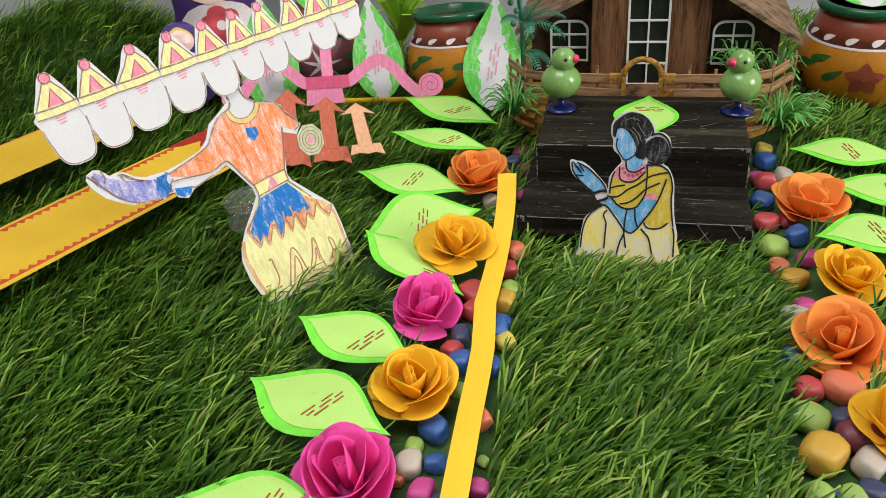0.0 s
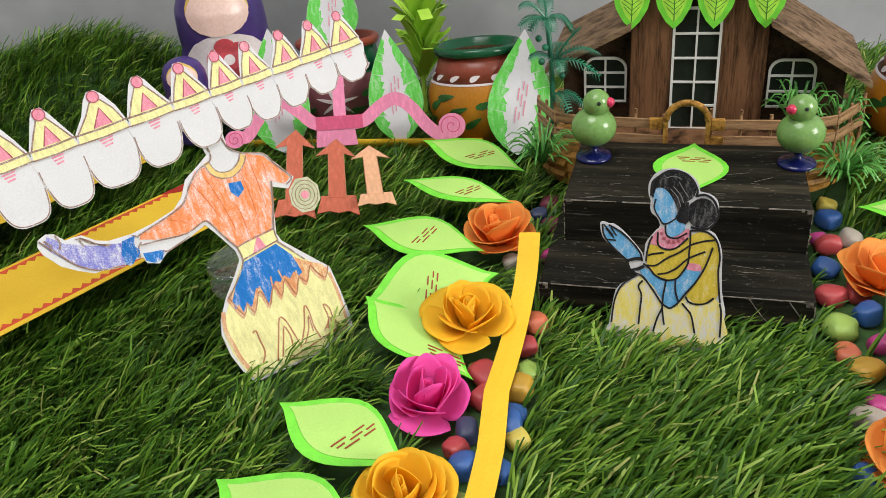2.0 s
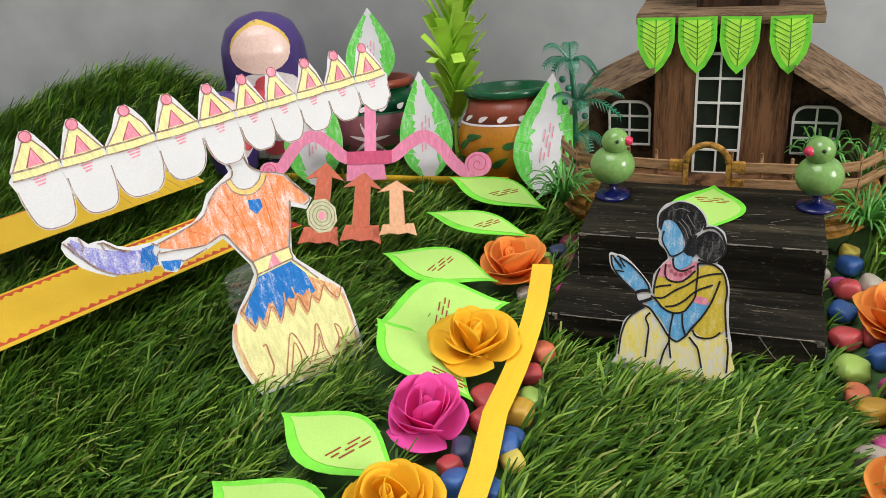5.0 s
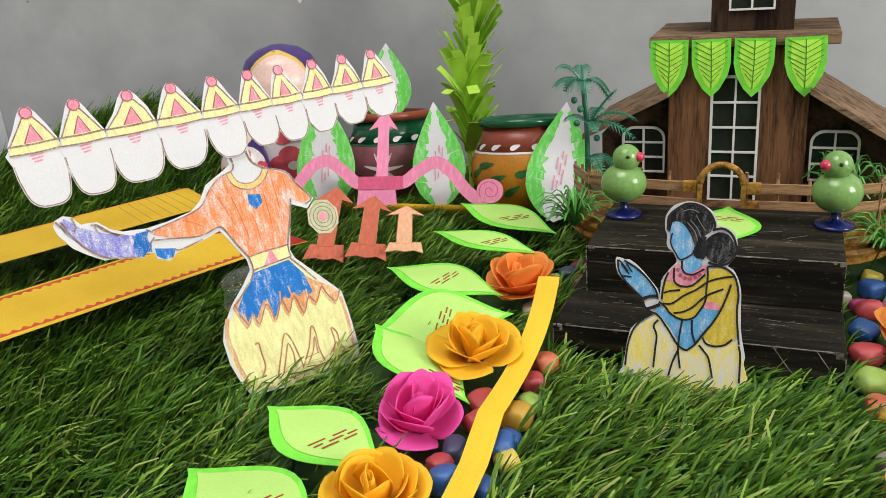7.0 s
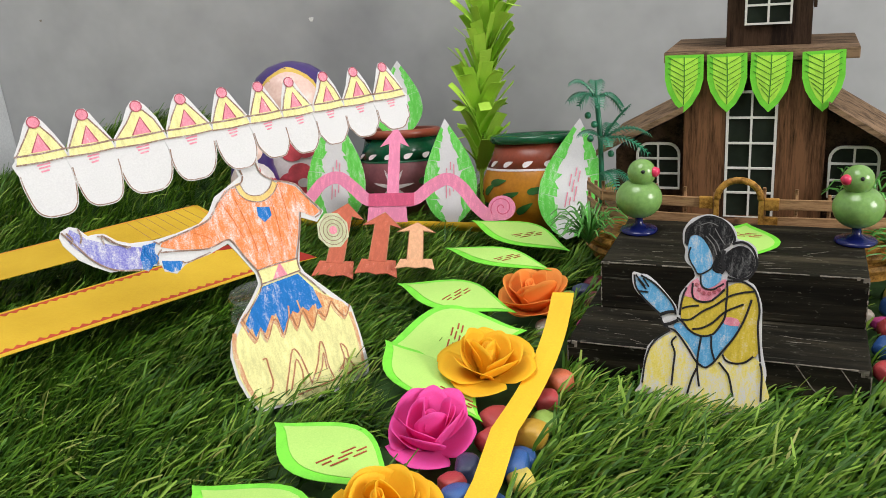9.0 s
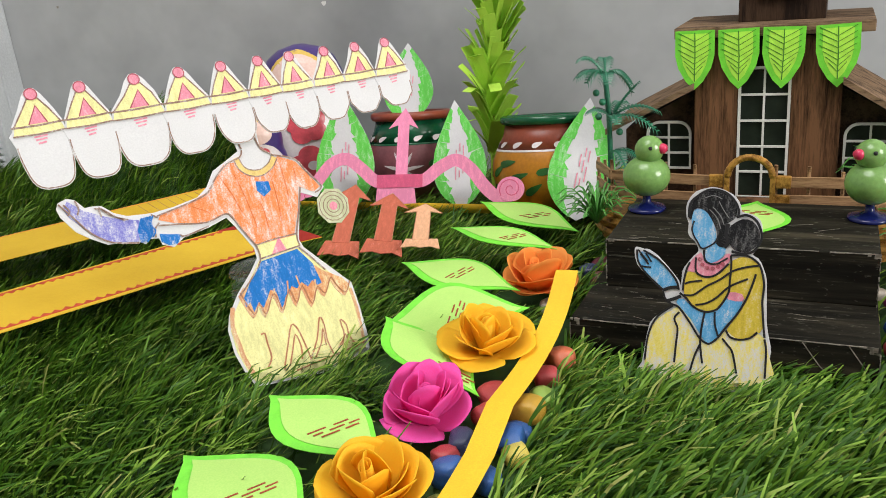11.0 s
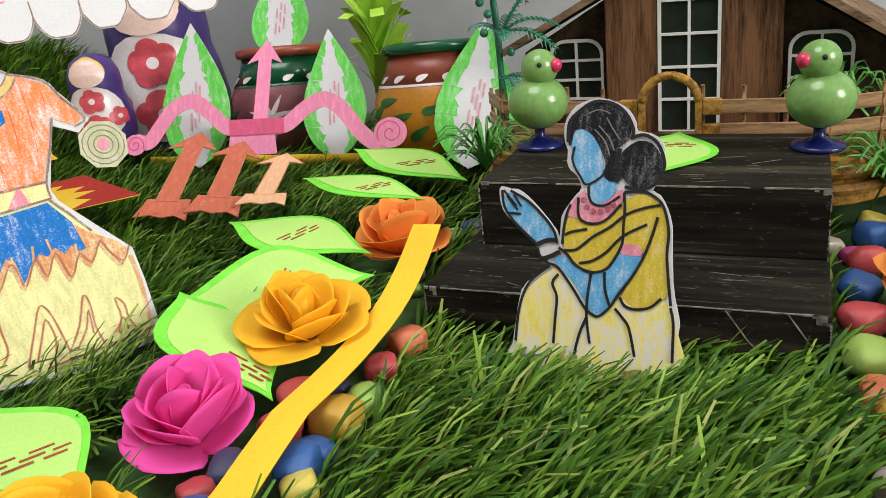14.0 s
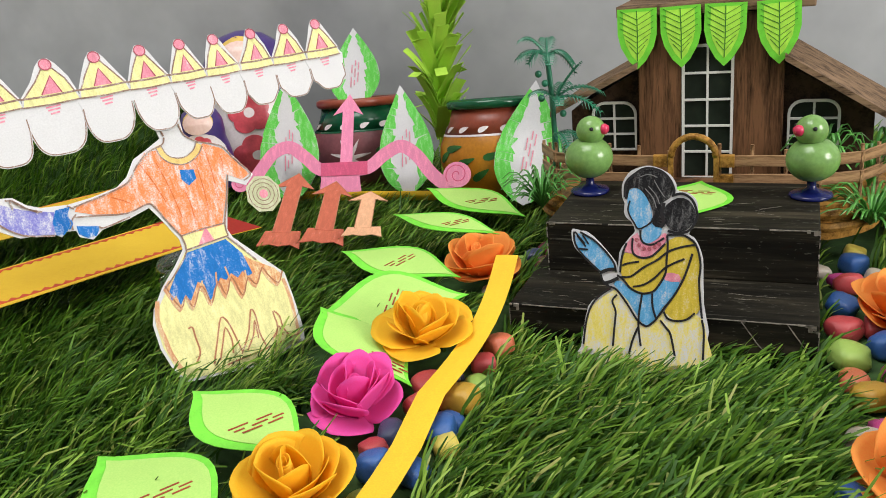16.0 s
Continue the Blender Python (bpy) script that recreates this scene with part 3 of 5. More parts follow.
def fence():
    t = thing("bamboo_fence", HOUSE, "small split bamboo picket fence with an arched gate", "fence")
    left = [(-0.155, -0.026), (-0.132, -0.062), (-0.105, -0.070), (-0.022, -0.075)]
    right = [(0.022, -0.075), (0.105, -0.072), (0.138, -0.058), (0.166, -0.018)]
    for line, name in ((left, "rail"), (right, "rail")):
        for z in (0.0655, 0.0825):
            for (xa, ya), (xb, yb) in zip(line, line[1:]):
                bm = bmesh.new()
                d = Vector((xb - xa, yb - ya))
                box(bm, -0.002, d.length + 0.002, -0.0013, 0.0013, -0.0050, 0.0050, 0.0006)
                part(name, bm, M_BAMBOO, t, m=pose(xa, ya, z, 0, 0, math.degrees(math.atan2(d.y, d.x))))
        for (xa, ya), (xb, yb) in zip(line, line[1:]):
            n = max(1, round(math.hypot(xb - xa, yb - ya) / 0.027))
            for k in range(n + (1 if (xb, yb) == line[-1] else 0)):
                f = k / n
                bm = bmesh.new()
                hgt = 0.094 + 0.004 * math.sin(k * 5 + xa * 90)
                tube(bm, [(0, 0, 0.044), (0.0004, 0, 0.07), (0, 0, hgt)], [0.0019, 0.0018, 0.0017], 7)
                part("picket", bm, M_BAMBOO, t, m=pose(xa + (xb - xa) * f, ya + (yb - ya) * f + 0.003, 0))
    for x in (-0.020, 0.020):
        bm = bmesh.new()
        box(bm, x - 0.0024, x + 0.0024, -0.0785, -0.0745, 0.046, 0.090, 0.0006)
        part("gate_post", bm, M_CANE, t, "golden gate post")
    bm = bmesh.new()
    tube(bm, [(0.0195 * math.cos(a), -0.0765, 0.087 + 0.0185 * math.sin(a)) for a in np.linspace(math.pi, 0, 25)], [0.0030 + 0.0003 * (k % 2) for k in range(25)], 9)
    part("gate_arch", bm, M_CANE, t, "golden cane arch", smooth=True)
    for x, z0, z1 in ((-0.0295, 0.0770, 0.0885), (0.0290, 0.0770, 0.0885), (0.0285, 0.0605, 0.0705)):
        bm = bmesh.new()
        box(bm, x - 0.0065, x + 0.0065, -0.0778, -0.0722, z0, z1, 0.0012)
        part("cane_wrap", bm, M_CANE, t, "golden cane binding")
    return t


fence()


def bird(m, label):
    """Glossy ball-bodied bird on a turned foot; it faces along its own x axis."""
    t = thing("toy_bird", m, label, "toy bird", "birds on the upper step")
    bm = bmesh.new()
    lathe(bm, [(0.0175, 0), (0.0185, 0.0015), (0.0175, 0.0035), (0.010, 0.0055), (0.0042, 0.0085), (0.0038, 0.014), (0.0052, 0.018)], 32)
    part("foot", bm, M_BIRD_BASE, t, "navy blue turned foot", smooth=True)
    bm = bmesh.new()
    ball(bm, (0, 0, 0.0345), 0.0222, 0, 32, (1.03, 1, 0.90))
    part("body", bm, M_BIRD, t, smooth=True)
    bm = bmesh.new()
    ball(bm, (0.003, 0, 0.0605), 0.0138, 0, 28)
    part("head", bm, M_BIRD, t, smooth=True)
    bm = bmesh.new()
    tube(bm, [(0.013, 0, 0.0625), (0.0165, 0, 0.0625), (0.0195, 0, 0.062), (0.0212, 0, 0.0615)], [0.0042, 0.0052, 0.0044, 0.0014], 12)
    part("beak", bm, M_BEAK, t, "pink beak", smooth=True)
    for y in (-1, 1):
        bm = bmesh.new()
        ball(bm, (0.0095, y * 0.0112, 0.0645), 0.0019, 0, 12)
        part("eye", bm, M_BLACK, t, "black painted eye")
    return t


bird(pose(0.159, 0.897, 0.065, 0, 0, -28) @ Matrix.Scale(0.94, 4), "glossy green wooden bird on a blue foot, facing the gate")
bird(pose(0.337, 0.852, 0.065, 0, 0, 208) @ Matrix.Scale(0.92, 4), "glossy green wooden bird on a blue foot beside the fence")

# ---- plastic plants round the house ----


def palm():
    base = Vector((0.126, 0.975, 0.02))
    t = thing("toy_palm", Matrix.Translation(base), "dark green plastic toy palm tree beside the house", "palm tree")
    bm = bmesh.new()
    tube(bm, [(0, 0, 0), (0.001, 0.001, 0.06), (0.000, 0.001, 0.12), (-0.003, 0.002, 0.160)], [0.0042, 0.0036, 0.003, 0.0026], 8)
    part("trunk", bm, M_PALM, t, smooth=True)
    rng = random.Random(5)

    def frond(o, az, ln, rise, droop):
        """An arching rib with close, curled leaflets on both sides."""
        bm = bmesh.new()
        rib = [o + Vector((math.cos(az) * ln * s, math.sin(az) * ln * s, rise * s - droop * s * s)) for s in np.linspace(0, 1, 13)]
        tube(bm, rib, [0.0012] * 12 + [0.0005], 5)
        side = Vector((-math.sin(az), math.cos(az), 0))
        for i in range(1, 13):
            o1 = rib[i]
            d = (rib[min(i + 1, 12)] - rib[i - 1]).normalized()
            r = 0.0104 * math.sin(0.50 + 2.25 * i / 13)
            for s in (-1, 1):
                wv = d * 0.0008
                m1 = o1 + side * s * r * 0.6 + d * r * 0.30 + Vector((0, 0, 0.0012))
                tip = o1 + side * s * r + d * r * 0.75 - Vector((0, 0, r * 0.42))
                vs = [bm.verts.new(p) for p in (o1 - wv, o1 + wv, m1 + wv, m1 - wv, tip)]
                bm.faces.new([vs[k] for k in (0, 1, 2, 3)])
                bm.faces.new([vs[k] for k in (3, 2, 4)])
        part("frond", bm, M_PALM, t)
    crown = Vector((-0.003, 0.002, 0.158))
    for az, ln, rise, droop in ((3.05, 0.034, 0.052, 0.028), (3.5, 0.040, 0.030, 0.024), (-0.15, 0.036, 0.028, 0.032), (0.35, 0.040, 0.026, 0.040), (-1.5, 0.028, 0.026, 0.026), (1.5, 0.034, 0.040, 0.020), (-2.4, 0.030, 0.034, 0.032)):
        frond(crown, az + rng.uniform(-0.1, 0.1), ln * 0.72, rise * 0.9, droop * 1.05)
    lower = Vector((0.003, -0.001, 0.118))
    for az, ln, rise, droop in ((-0.2, 0.030, 0.044, 0.012), (0.15, 0.055, 0.034, 0.032), (-0.45, 0.056, 0.018, 0.030), (2.9, 0.028, 0.022, 0.016), (-1.3, 0.030, 0.018, 0.020), (1.2, 0.034, 0.030, 0.020)):
        frond(lower, az + rng.uniform(-0.1, 0.1), ln * 0.82, rise, droop)
    for az, ln in ((-0.3, 0.032), (-1.0, 0.026)):
        frond(Vector((0.001, -0.001, 0.082)), az, ln, 0.020, 0.030)
    for p in ((-0.012, -0.002, 0.143), (-0.006, -0.004, 0.134), (-0.010, -0.005, 0.120), (0.010, -0.006, 0.104)):
        bm = bmesh.new()
        ball(bm, p, 0.0036, 0, 10)
        part("bud", bm, M_PALM, t)
    return t


palm()


def tuft(name, m, n, reach, high, material, label, seed, width=0.0016):
    """A plastic tuft of thin arching leaves."""
    rng = random.Random(seed)
    t = thing(name, m, label, "plastic plant")
    for k in range(n):
        az, ln, hh = rng.uniform(0, 6.28), reach * rng.uniform(0.5, 1.1), high * rng.uniform(0.5, 1.1)
        side = Vector((-math.sin(az), math.cos(az), 0))
        bm = bmesh.new()
        grid = []
        for s in np.linspace(0, 1, 6):
            p = Vector((math.cos(az) * ln * s, math.sin(az) * ln * s, hh * math.sin(s * 2.2)))
            w = width * (1 - s * 0.75) * (0.6 + s)
            grid.append([p - side * w, p + Vector((0, 0, -w * 0.5)), p + side * w])
        sheet(bm, grid, 0.0005)
        part("leaf", bm, material, t)
    return t


tuft("plastic_grass_tuft", pose(0.112, 0.948, 0.036), 56, 0.042, 0.036, M_PLANT, "curly green plastic tuft beside the fence", 3)
tuft("plastic_grass_tuft", pose(0.398, 0.893, 0.024), 84, 0.052, 0.036, M_PLANT, "curly green plastic tuft by the fence corner", 4)
tuft("plastic_grass_tuft", pose(0.372, 0.955, 0.046), 34, 0.038, 0.052, M_PLANT, "spiky green plastic plant inside the fence", 6, 0.0019)
tuft("plastic_grass_tuft", pose(0.408, 0.935, 0.046), 26, 0.030, 0.048, M_PLANT, "leafy green plastic plant inside the fence", 8, 0.0024)

# ---- painted pots ----
POT = [(0.036, 0.0), (0.049, 0.006), (0.060, 0.026), (0.0645, 0.045), (0.0635, 0.062), (0.0585, 0.0735), (0.0575, 0.0755), (0.0505, 0.090), (0.0475, 0.1025),
       (0.0515, 0.1035), (0.0535, 0.107), (0.0530, 0.1115), (0.0495, 0.1135), (0.0455, 0.112), (0.0440, 0.100)]


def pot_radius(z):
    return float(np.interp(z, [p[1] for p in POT[:13]], [p[0] for p in POT[:13]]))


def patch(bm, z, ang, pts, lift=0.0006, mi=0):
    """A painted patch that follows the pot's wall; pts in metres round and up."""
    vs = []
    for lay in (0.0, lift):
        vs.append([bm.verts.new(((pot_radius(z + b) + lay) * math.cos(ang + a / 0.058), (pot_radius(z + b) + lay) * math.sin(ang + a / 0.058), z + b)) for a, b in pts])
    n = len(pts)
    c = bm.verts.new(((pot_radius(z) + lift) * math.cos(ang), (pot_radius(z) + lift) * math.sin(ang), z))
    for i in range(n):
        j = (i + 1) % n
        bm.faces.new((vs[1][i], vs[1][j], c)).material_index = mi
        bm.faces.new((vs[0][i], vs[0][j], vs[1][j], vs[1][i])).material_index = mi


def drop(ln, w, turn, n=12):
    out = []
    for k in range(n):
        a = 6.2832 * k / n
        x, y = ln / 2 * math.cos(a), w / 2 * math.sin(a) * (1 - 0.55 * math.cos(a))
        out.append((x * math.cos(turn) - y * math.sin(turn), x * math.sin(turn) + y * math.cos(turn)))
    return out


def pot(m, body, neck, rim, label, flowers, leaf_mat, ring, spokes=False):
    t = thing("clay_pot", m, label, "pot", "painted clay pots")
    bm = bmesh.new()
    lathe(bm, POT[:7], 56)
    part("body", bm, body, t, smooth=True)
    bm = bmesh.new()
    lathe(bm, POT[6:9], 56)
    part("neck", bm, neck, t, smooth=True)
    bm = bmesh.new()
    lathe(bm, POT[8:], 56)
    part("rim", bm, rim, t, smooth=True)
    bm = bmesh.new()
    for k in range(48):
        patch(bm, 0.0745, k * 0.1309, [(-0.0040, -0.0011), (0.0040, -0.0011), (0.0040, 0.0011), (-0.0040, 0.0011)])
    part("painted_line", bm, ring, t, "white painted line")
    for k in range(14):
        bm = bmesh.new()
        patch(bm, 0.0815, k * 0.4488, drop(0.0135, 0.0055, 0.35))
        part("painted_drop", bm, M_APRON, t, "white painted drop")
    for a in flowers:
        for k in range(7 if spokes else 0):
            bm = bmesh.new()
            w = k * 0.8976 + 0.2
            patch(bm, 0.043 + 0.012 * math.sin(w), a + 0.012 * math.cos(w) / 0.058, drop(0.025, 0.0042, w))
            part("painted_petal", bm, M_APRON, t, "pale painted spoke")
        for k in range(0 if spokes else 5):
            bm = bmesh.new()
            w = k * 1.2566 + 0.3
            patch(bm, 0.045 + 0.010 * math.sin(w), a + 0.010 * math.cos(w) / 0.058, drop(0.017, 0.0125, w))
            part("painted_petal", bm, neck, t, "painted flower petal")
    for k in range(24):
        a = k * 0.2618
        if min(abs((a - f + 3.1416) % 6.2832 - 3.1416) for f in flowers) < 0.40:
            continue
        bm = bmesh.new()
        patch(bm, (0.061, 0.046, 0.031, 0.052)[k % 4], a, drop(0.0230, 0.0076, (0.35, 0.6, 0.2)[k % 3]))
        part("painted_leaf", bm, leaf_mat, t, "painted leaf stroke")
    return t


pot(pose(0.051, 1.100, 0.006, -9, 0, 0) @ pose(0, 0, 0, 0, 0, -70), M_POT_Y, M_POT_R, M_POT_G, "ochre painted clay pot with a green rim and white drops", (0.9, 3.4), M_POT_LEAF, M_APRON)
pot(pose(-0.128, 1.172, 0.006, -8, 0, 0) @ pose(0, 0, 0, 0, 0, -95), M_POT_P, M_POT_G, M_POT_R, "dark green and plum clay pot with a red rim", (0.1, 2.4, 4.2), M_POT_LEAF, M_POT_G, True)
pot(pose(0.542, 1.016, -0.006, 0, 0, 206) @ Matrix.Scale(1.12, 4), M_POT_Y, M_POT_R, M_POT_G, "ochre painted clay pot with a red flower and green rim", (0.75, 3.4), M_POT_LEAF, M_APRON)


def paper_plant():
    """A tall spray of folded lime paper strips round a stick."""
    rng = random.Random(11)
    t = thing("paper_plant", pose(-0.020, 1.172, 0.0), "tall spray of lime green folded paper strips beside a pot", "paper plant")
    bm = bmesh.new()
    tube(bm, [(-0.004, 0, 0), (0.000, 0, 0.15), (0.036, 0, 0.36)], 0.003, 7)
    part("stem", bm, M_LIME, t)
    n = 150
    for k in range(n):
        z = 0.060 + 0.30 * k / n
        o = Vector((float(np.interp(z, [0, 0.15, 0.36], [-0.004, 0.0, 0.036])), 0, z))
        az = k * 2.4 + rng.uniform(-0.7, 0.7)
        out, up = Vector((math.cos(az), math.sin(az), 0)), Vector((0.12, 0, 1)).normalized()
        turn = az + rng.uniform(-0.9, 0.9)
        side = Vector((-math.sin(turn), math.cos(turn), rng.uniform(-0.3, 0.3))).normalized()
        ln, w = rng.uniform(0.046, 0.070), rng.uniform(0.0056, 0.0082)
        lean = rng.uniform(0.30, 0.85)
        # about a third are creased sharply near the end
        crease, fold = rng.choice((4, 5, 6)), (rng.uniform(0.6, 1.3) if rng.random() < 0.12 else 0.0)
        grid, p = [], o + out * 0.002
        for i in range(8):
            grid.append([p - side * w, p + out * 0.0005, p + side * w])
            a = 0.15 + lean * (0.55 + 0.45 * i / 7) + (fold if i >= crease else 0)
            p = p + (up * math.cos(a) + out * math.sin(a)) * ln / 7
        bm = bmesh.new()
        sheet(bm, grid, 0.0004, 0, False)
        part("paper_strip", bm, M_LIME, t)
    return t


paper_plant()

# ---- nesting dolls: plain turned shapes ----


def nesting_doll(m, h, label):
    bm = bmesh.new()
    k = h / 0.215
    stout = 1.2
    prof = [(0.040, 0), (0.046, 0.004), (0.0535, 0.045), (0.0545, 0.075), (0.050, 0.112), (0.0455, 0.13), (0.046, 0.15), (0.0445, 0.175), (0.036, 0.198), (0.022, 0.210), (0.006, 0.215)]
    fine = [(float(np.interp(z, [p[1] for p in prof], [p[0] for p in prof])) * k * stout, z * k) for z in np.linspace(0, 0.215, 40)]
    lathe(bm, fine, 48)

    def on(a, z, lift=0.0):
        r = float(np.interp(z, [p[1] for p in prof], [p[0] for p in prof])) * stout + 0.0014 + 0.16 * lift
        return Vector((r * math.sin(a), -r * math.cos(a), z)) * k

    def spot(a0, z0, ra, rz, mi, lift=0.0):
        n = 20
        rings = []
        for f in (1.0, 0.86, 0.72, 0.58, 0.44, 0.3, 0.15):
            rings.append([bm.verts.new(on(a0 + ra * f * math.cos(6.2832 * i / n), z0 + rz * f * math.sin(6.2832 * i / n), lift)) for i in range(n)])
        c = bm.verts.new(on(a0, z0, lift))
        for A, B in zip(rings, rings[1:]):
            for i in range(n):
                bm.faces.new((A[i], A[(i + 1) % n], B[(i + 1) % n], B[i])).material_index = mi
        for i in range(n):
            bm.faces.new((rings[-1][i], rings[-1][(i + 1) % n], c)).material_index = mi
    spot(0, 0.184, 0.80, 0.027, 3)
    spot(0, 0.178, 0.74, 0.028, 2, 0.006)
    spot(0, 0.096, 1.15, 0.056, 4)
    for ca, cz, size in ((0.05, 0.122, 1.0), (0.10, 0.070, 1.0), (-0.75, 0.078, 0.8), (0.85, 0.085, 0.8)):
        for i in range(5):
            w = i * 1.2566 + 0.5
            spot(ca + 0.24 * size * math.cos(w), cz + 0.0130 * size * math.sin(w), 0.23 * size, 0.0125 * size, 5, 0.006 + 0.0006 * i)
        spot(ca, cz, 0.11 * size, 0.006 * size, 4, 0.010)
    for f in bm.faces:
        f.smooth = True
    me = finish("nesting_doll", bm, [M_PURPLE, M_PURPLE, M_SKIN, M_BLOND, M_APRON, M_FLOWER])
    ob = new("nesting_doll", me)
    ob.matrix_world = m
    return tagged(ob, label, "doll", "nesting dolls")


nesting_doll(pose(-0.267, 1.180, -0.002, 0, 0, 14), 0.216, "tall purple lacquered nesting doll with red flowers")
nesting_doll(pose(-0.296, 1.085, 0.038, 0, 0, 14), 0.102, "small purple lacquered nesting doll beside the tall one")

# ---- paper leaves on the grass ----


def leaf_outline(ln, w, n=12, fat=0.46, sharp=1.0):
    """Pointed at both ends; foot at 0, tip at x = ln."""
    up = []
    for k in range(1, n):
        s = k / n
        up.append((ln * s, w / 2 * (math.sin(math.pi * s ** (0.69 / -math.log(fat))) ** sharp)))
    return [(0, 0)] + [(x, -y) for x, y in up] + [(ln, 0)] + [(x, y) for x, y in up[::-1]]


def pen_bars(parent, z, x, y, ln, turn, mi_mat, size=0.0110, tool="red-brown pen marks"):
    """Writing as thin plain bars in three short rows."""
    for row, spans in ((0.36, ((-0.46, -0.12), (0.02, 0.30))), (0.0, ((-0.40, -0.22), (-0.10, 0.18), (0.26, 0.46))), (-0.36, ((-0.30, 0.04), (0.14, 0.40)))):
        for a, b in spans:
            bm = bmesh.new()
            stroke(bm, [(a * ln, row * size), (b * ln, row * size + 0.0004)], 0.0012, z, z + 0.0003)
            part("pen_bar", bm, mi_mat, parent, tool, m=pose(x, y, 0, 0, 0, turn))


def bend(bm, arch, twist, ln):
    for v in bm.verts:
        s = v.co.x / ln
        v.co.z += arch * math.sin(math.pi * min(1, max(0, s))) + twist * v.co.y * (s - 0.5)


LEAF_BEDS = []


def ground_leaf(a, b, w, label, pen=(0.6, 90), arch=0.003, roll=0.0, twist=0.15, bare=0):
    """A paper leaf from its tip a to its other tip b."""
    a, b = Vector(a), Vector(b)
    r = (b - a).normalized()
    up = Vector((0, 0, 1)).cross(r).normalized()
    m = plane_pose(a, r, up + Vector((0, 0, roll)))
    ln = (b - a).length
    LEAF_BEDS.append((a.x, a.y, r.x, r.y, ln, w))
    t = thing("paper_leaf", m, label, "paper leaf", "paper leaves beside the path")
    bm = bmesh.new()
    prism(bm, leaf_outline(ln, w, 14, 0.47, 1.5), 0, 0.0005)
    bmesh.ops.triangulate(bm, faces=bm.faces[:])
    bmesh.ops.subdivide_edges(bm, edges=[e for e in bm.edges if e.calc_length() > 0.012], cuts=2)
    bend(bm, arch, twist, ln)
    part("green_border", bm, M_LEAF_RIM, t, "bright green marker border")
    bm = bmesh.new()
    k = 1 - 0.013 / w
    prism(bm, [(ln * 0.515 + (x - ln * 0.5) * 0.86, y * (0.985 if y * bare > 0 else k) + (0.0 if bare else 0.0018 * math.sin(math.pi * x / ln))) for x, y in leaf_outline(ln, w, 14, 0.47, 1.5)], 0.0007, 0.0010)
    bmesh.ops.triangulate(bm, faces=bm.faces[:])
    bmesh.ops.subdivide_edges(bm, edges=[e for e in bm.edges if e.calc_length() > 0.012], cuts=2)
    bend(bm, arch, twist, ln)
    part("paper", bm, M_LEAF_IN, t, "pale green paper")
    if pen:
        pen_bars(t, 0.0012 + arch * 0.97, ln * pen[0], 0, min(0.038, w * 0.6), pen[1], M_INK)
    return t


LEAF = "pale green paper leaf with bright border lying on grass"
ground_leaf((-0.018, 1.021, 0.041), (0.094, 0.960, 0.023), 0.067, LEAF, (0.58, 60))
ground_leaf((-0.032, 0.915, 0.046), (0.080, 0.860, 0.040), 0.048, LEAF, (0.60, 62))
ground_leaf((-0.067, 0.844, 0.036), (0.048, 0.806, 0.022), 0.068, LEAF, (0.52, 80))
ground_leaf((-0.056, 0.732, 0.024), (0.060, 0.765, 0.024), 0.092, LEAF, (0.50, 70), 0.002, 0.24, 0.05, -1)
ground_leaf((-0.054, 0.734, 0.0305), (0.036, 0.640, 0.012), 0.068, LEAF, (0.76, 20), 0.001, -0.25, 0.05, 1)
ground_leaf((-0.103, 0.606, 0.030), (-0.004, 0.544, 0.022), 0.062, LEAF, (0.60, 75))
ground_leaf((-0.134, 0.541, 0.024), (-0.022, 0.466, 0.027), 0.070, LEAF, (0.56, 75))
ground_leaf((-0.164, 0.424, 0.028), (-0.050, 0.398, 0.024), 0.060, LEAF, (0.56, 75))
ground_leaf((0.392, 0.837, 0.024), (0.500, 0.800, 0.020), 0.064, LEAF, (0.52, 110))
ground_leaf((0.395, 0.757, 0.026), (0.500, 0.712, 0.020), 0.064, LEAF, (0.52, 95))
ground_leaf((0.349, 0.665, 0.028), (0.455, 0.660, 0.022), 0.066, LEAF, (0.52, 95))


def step_leaf():
    t = ground_leaf((0.258, 0.908, 0.0664), (0.226, 0.802, 0.0664), 0.068, "pale green paper leaf lying flat on the upper step", None, 0.0, 0, 0)
    pen_bars(t, 0.0011, 0.038, 0.002, 0.034, 90, M_INK)


step_leaf()


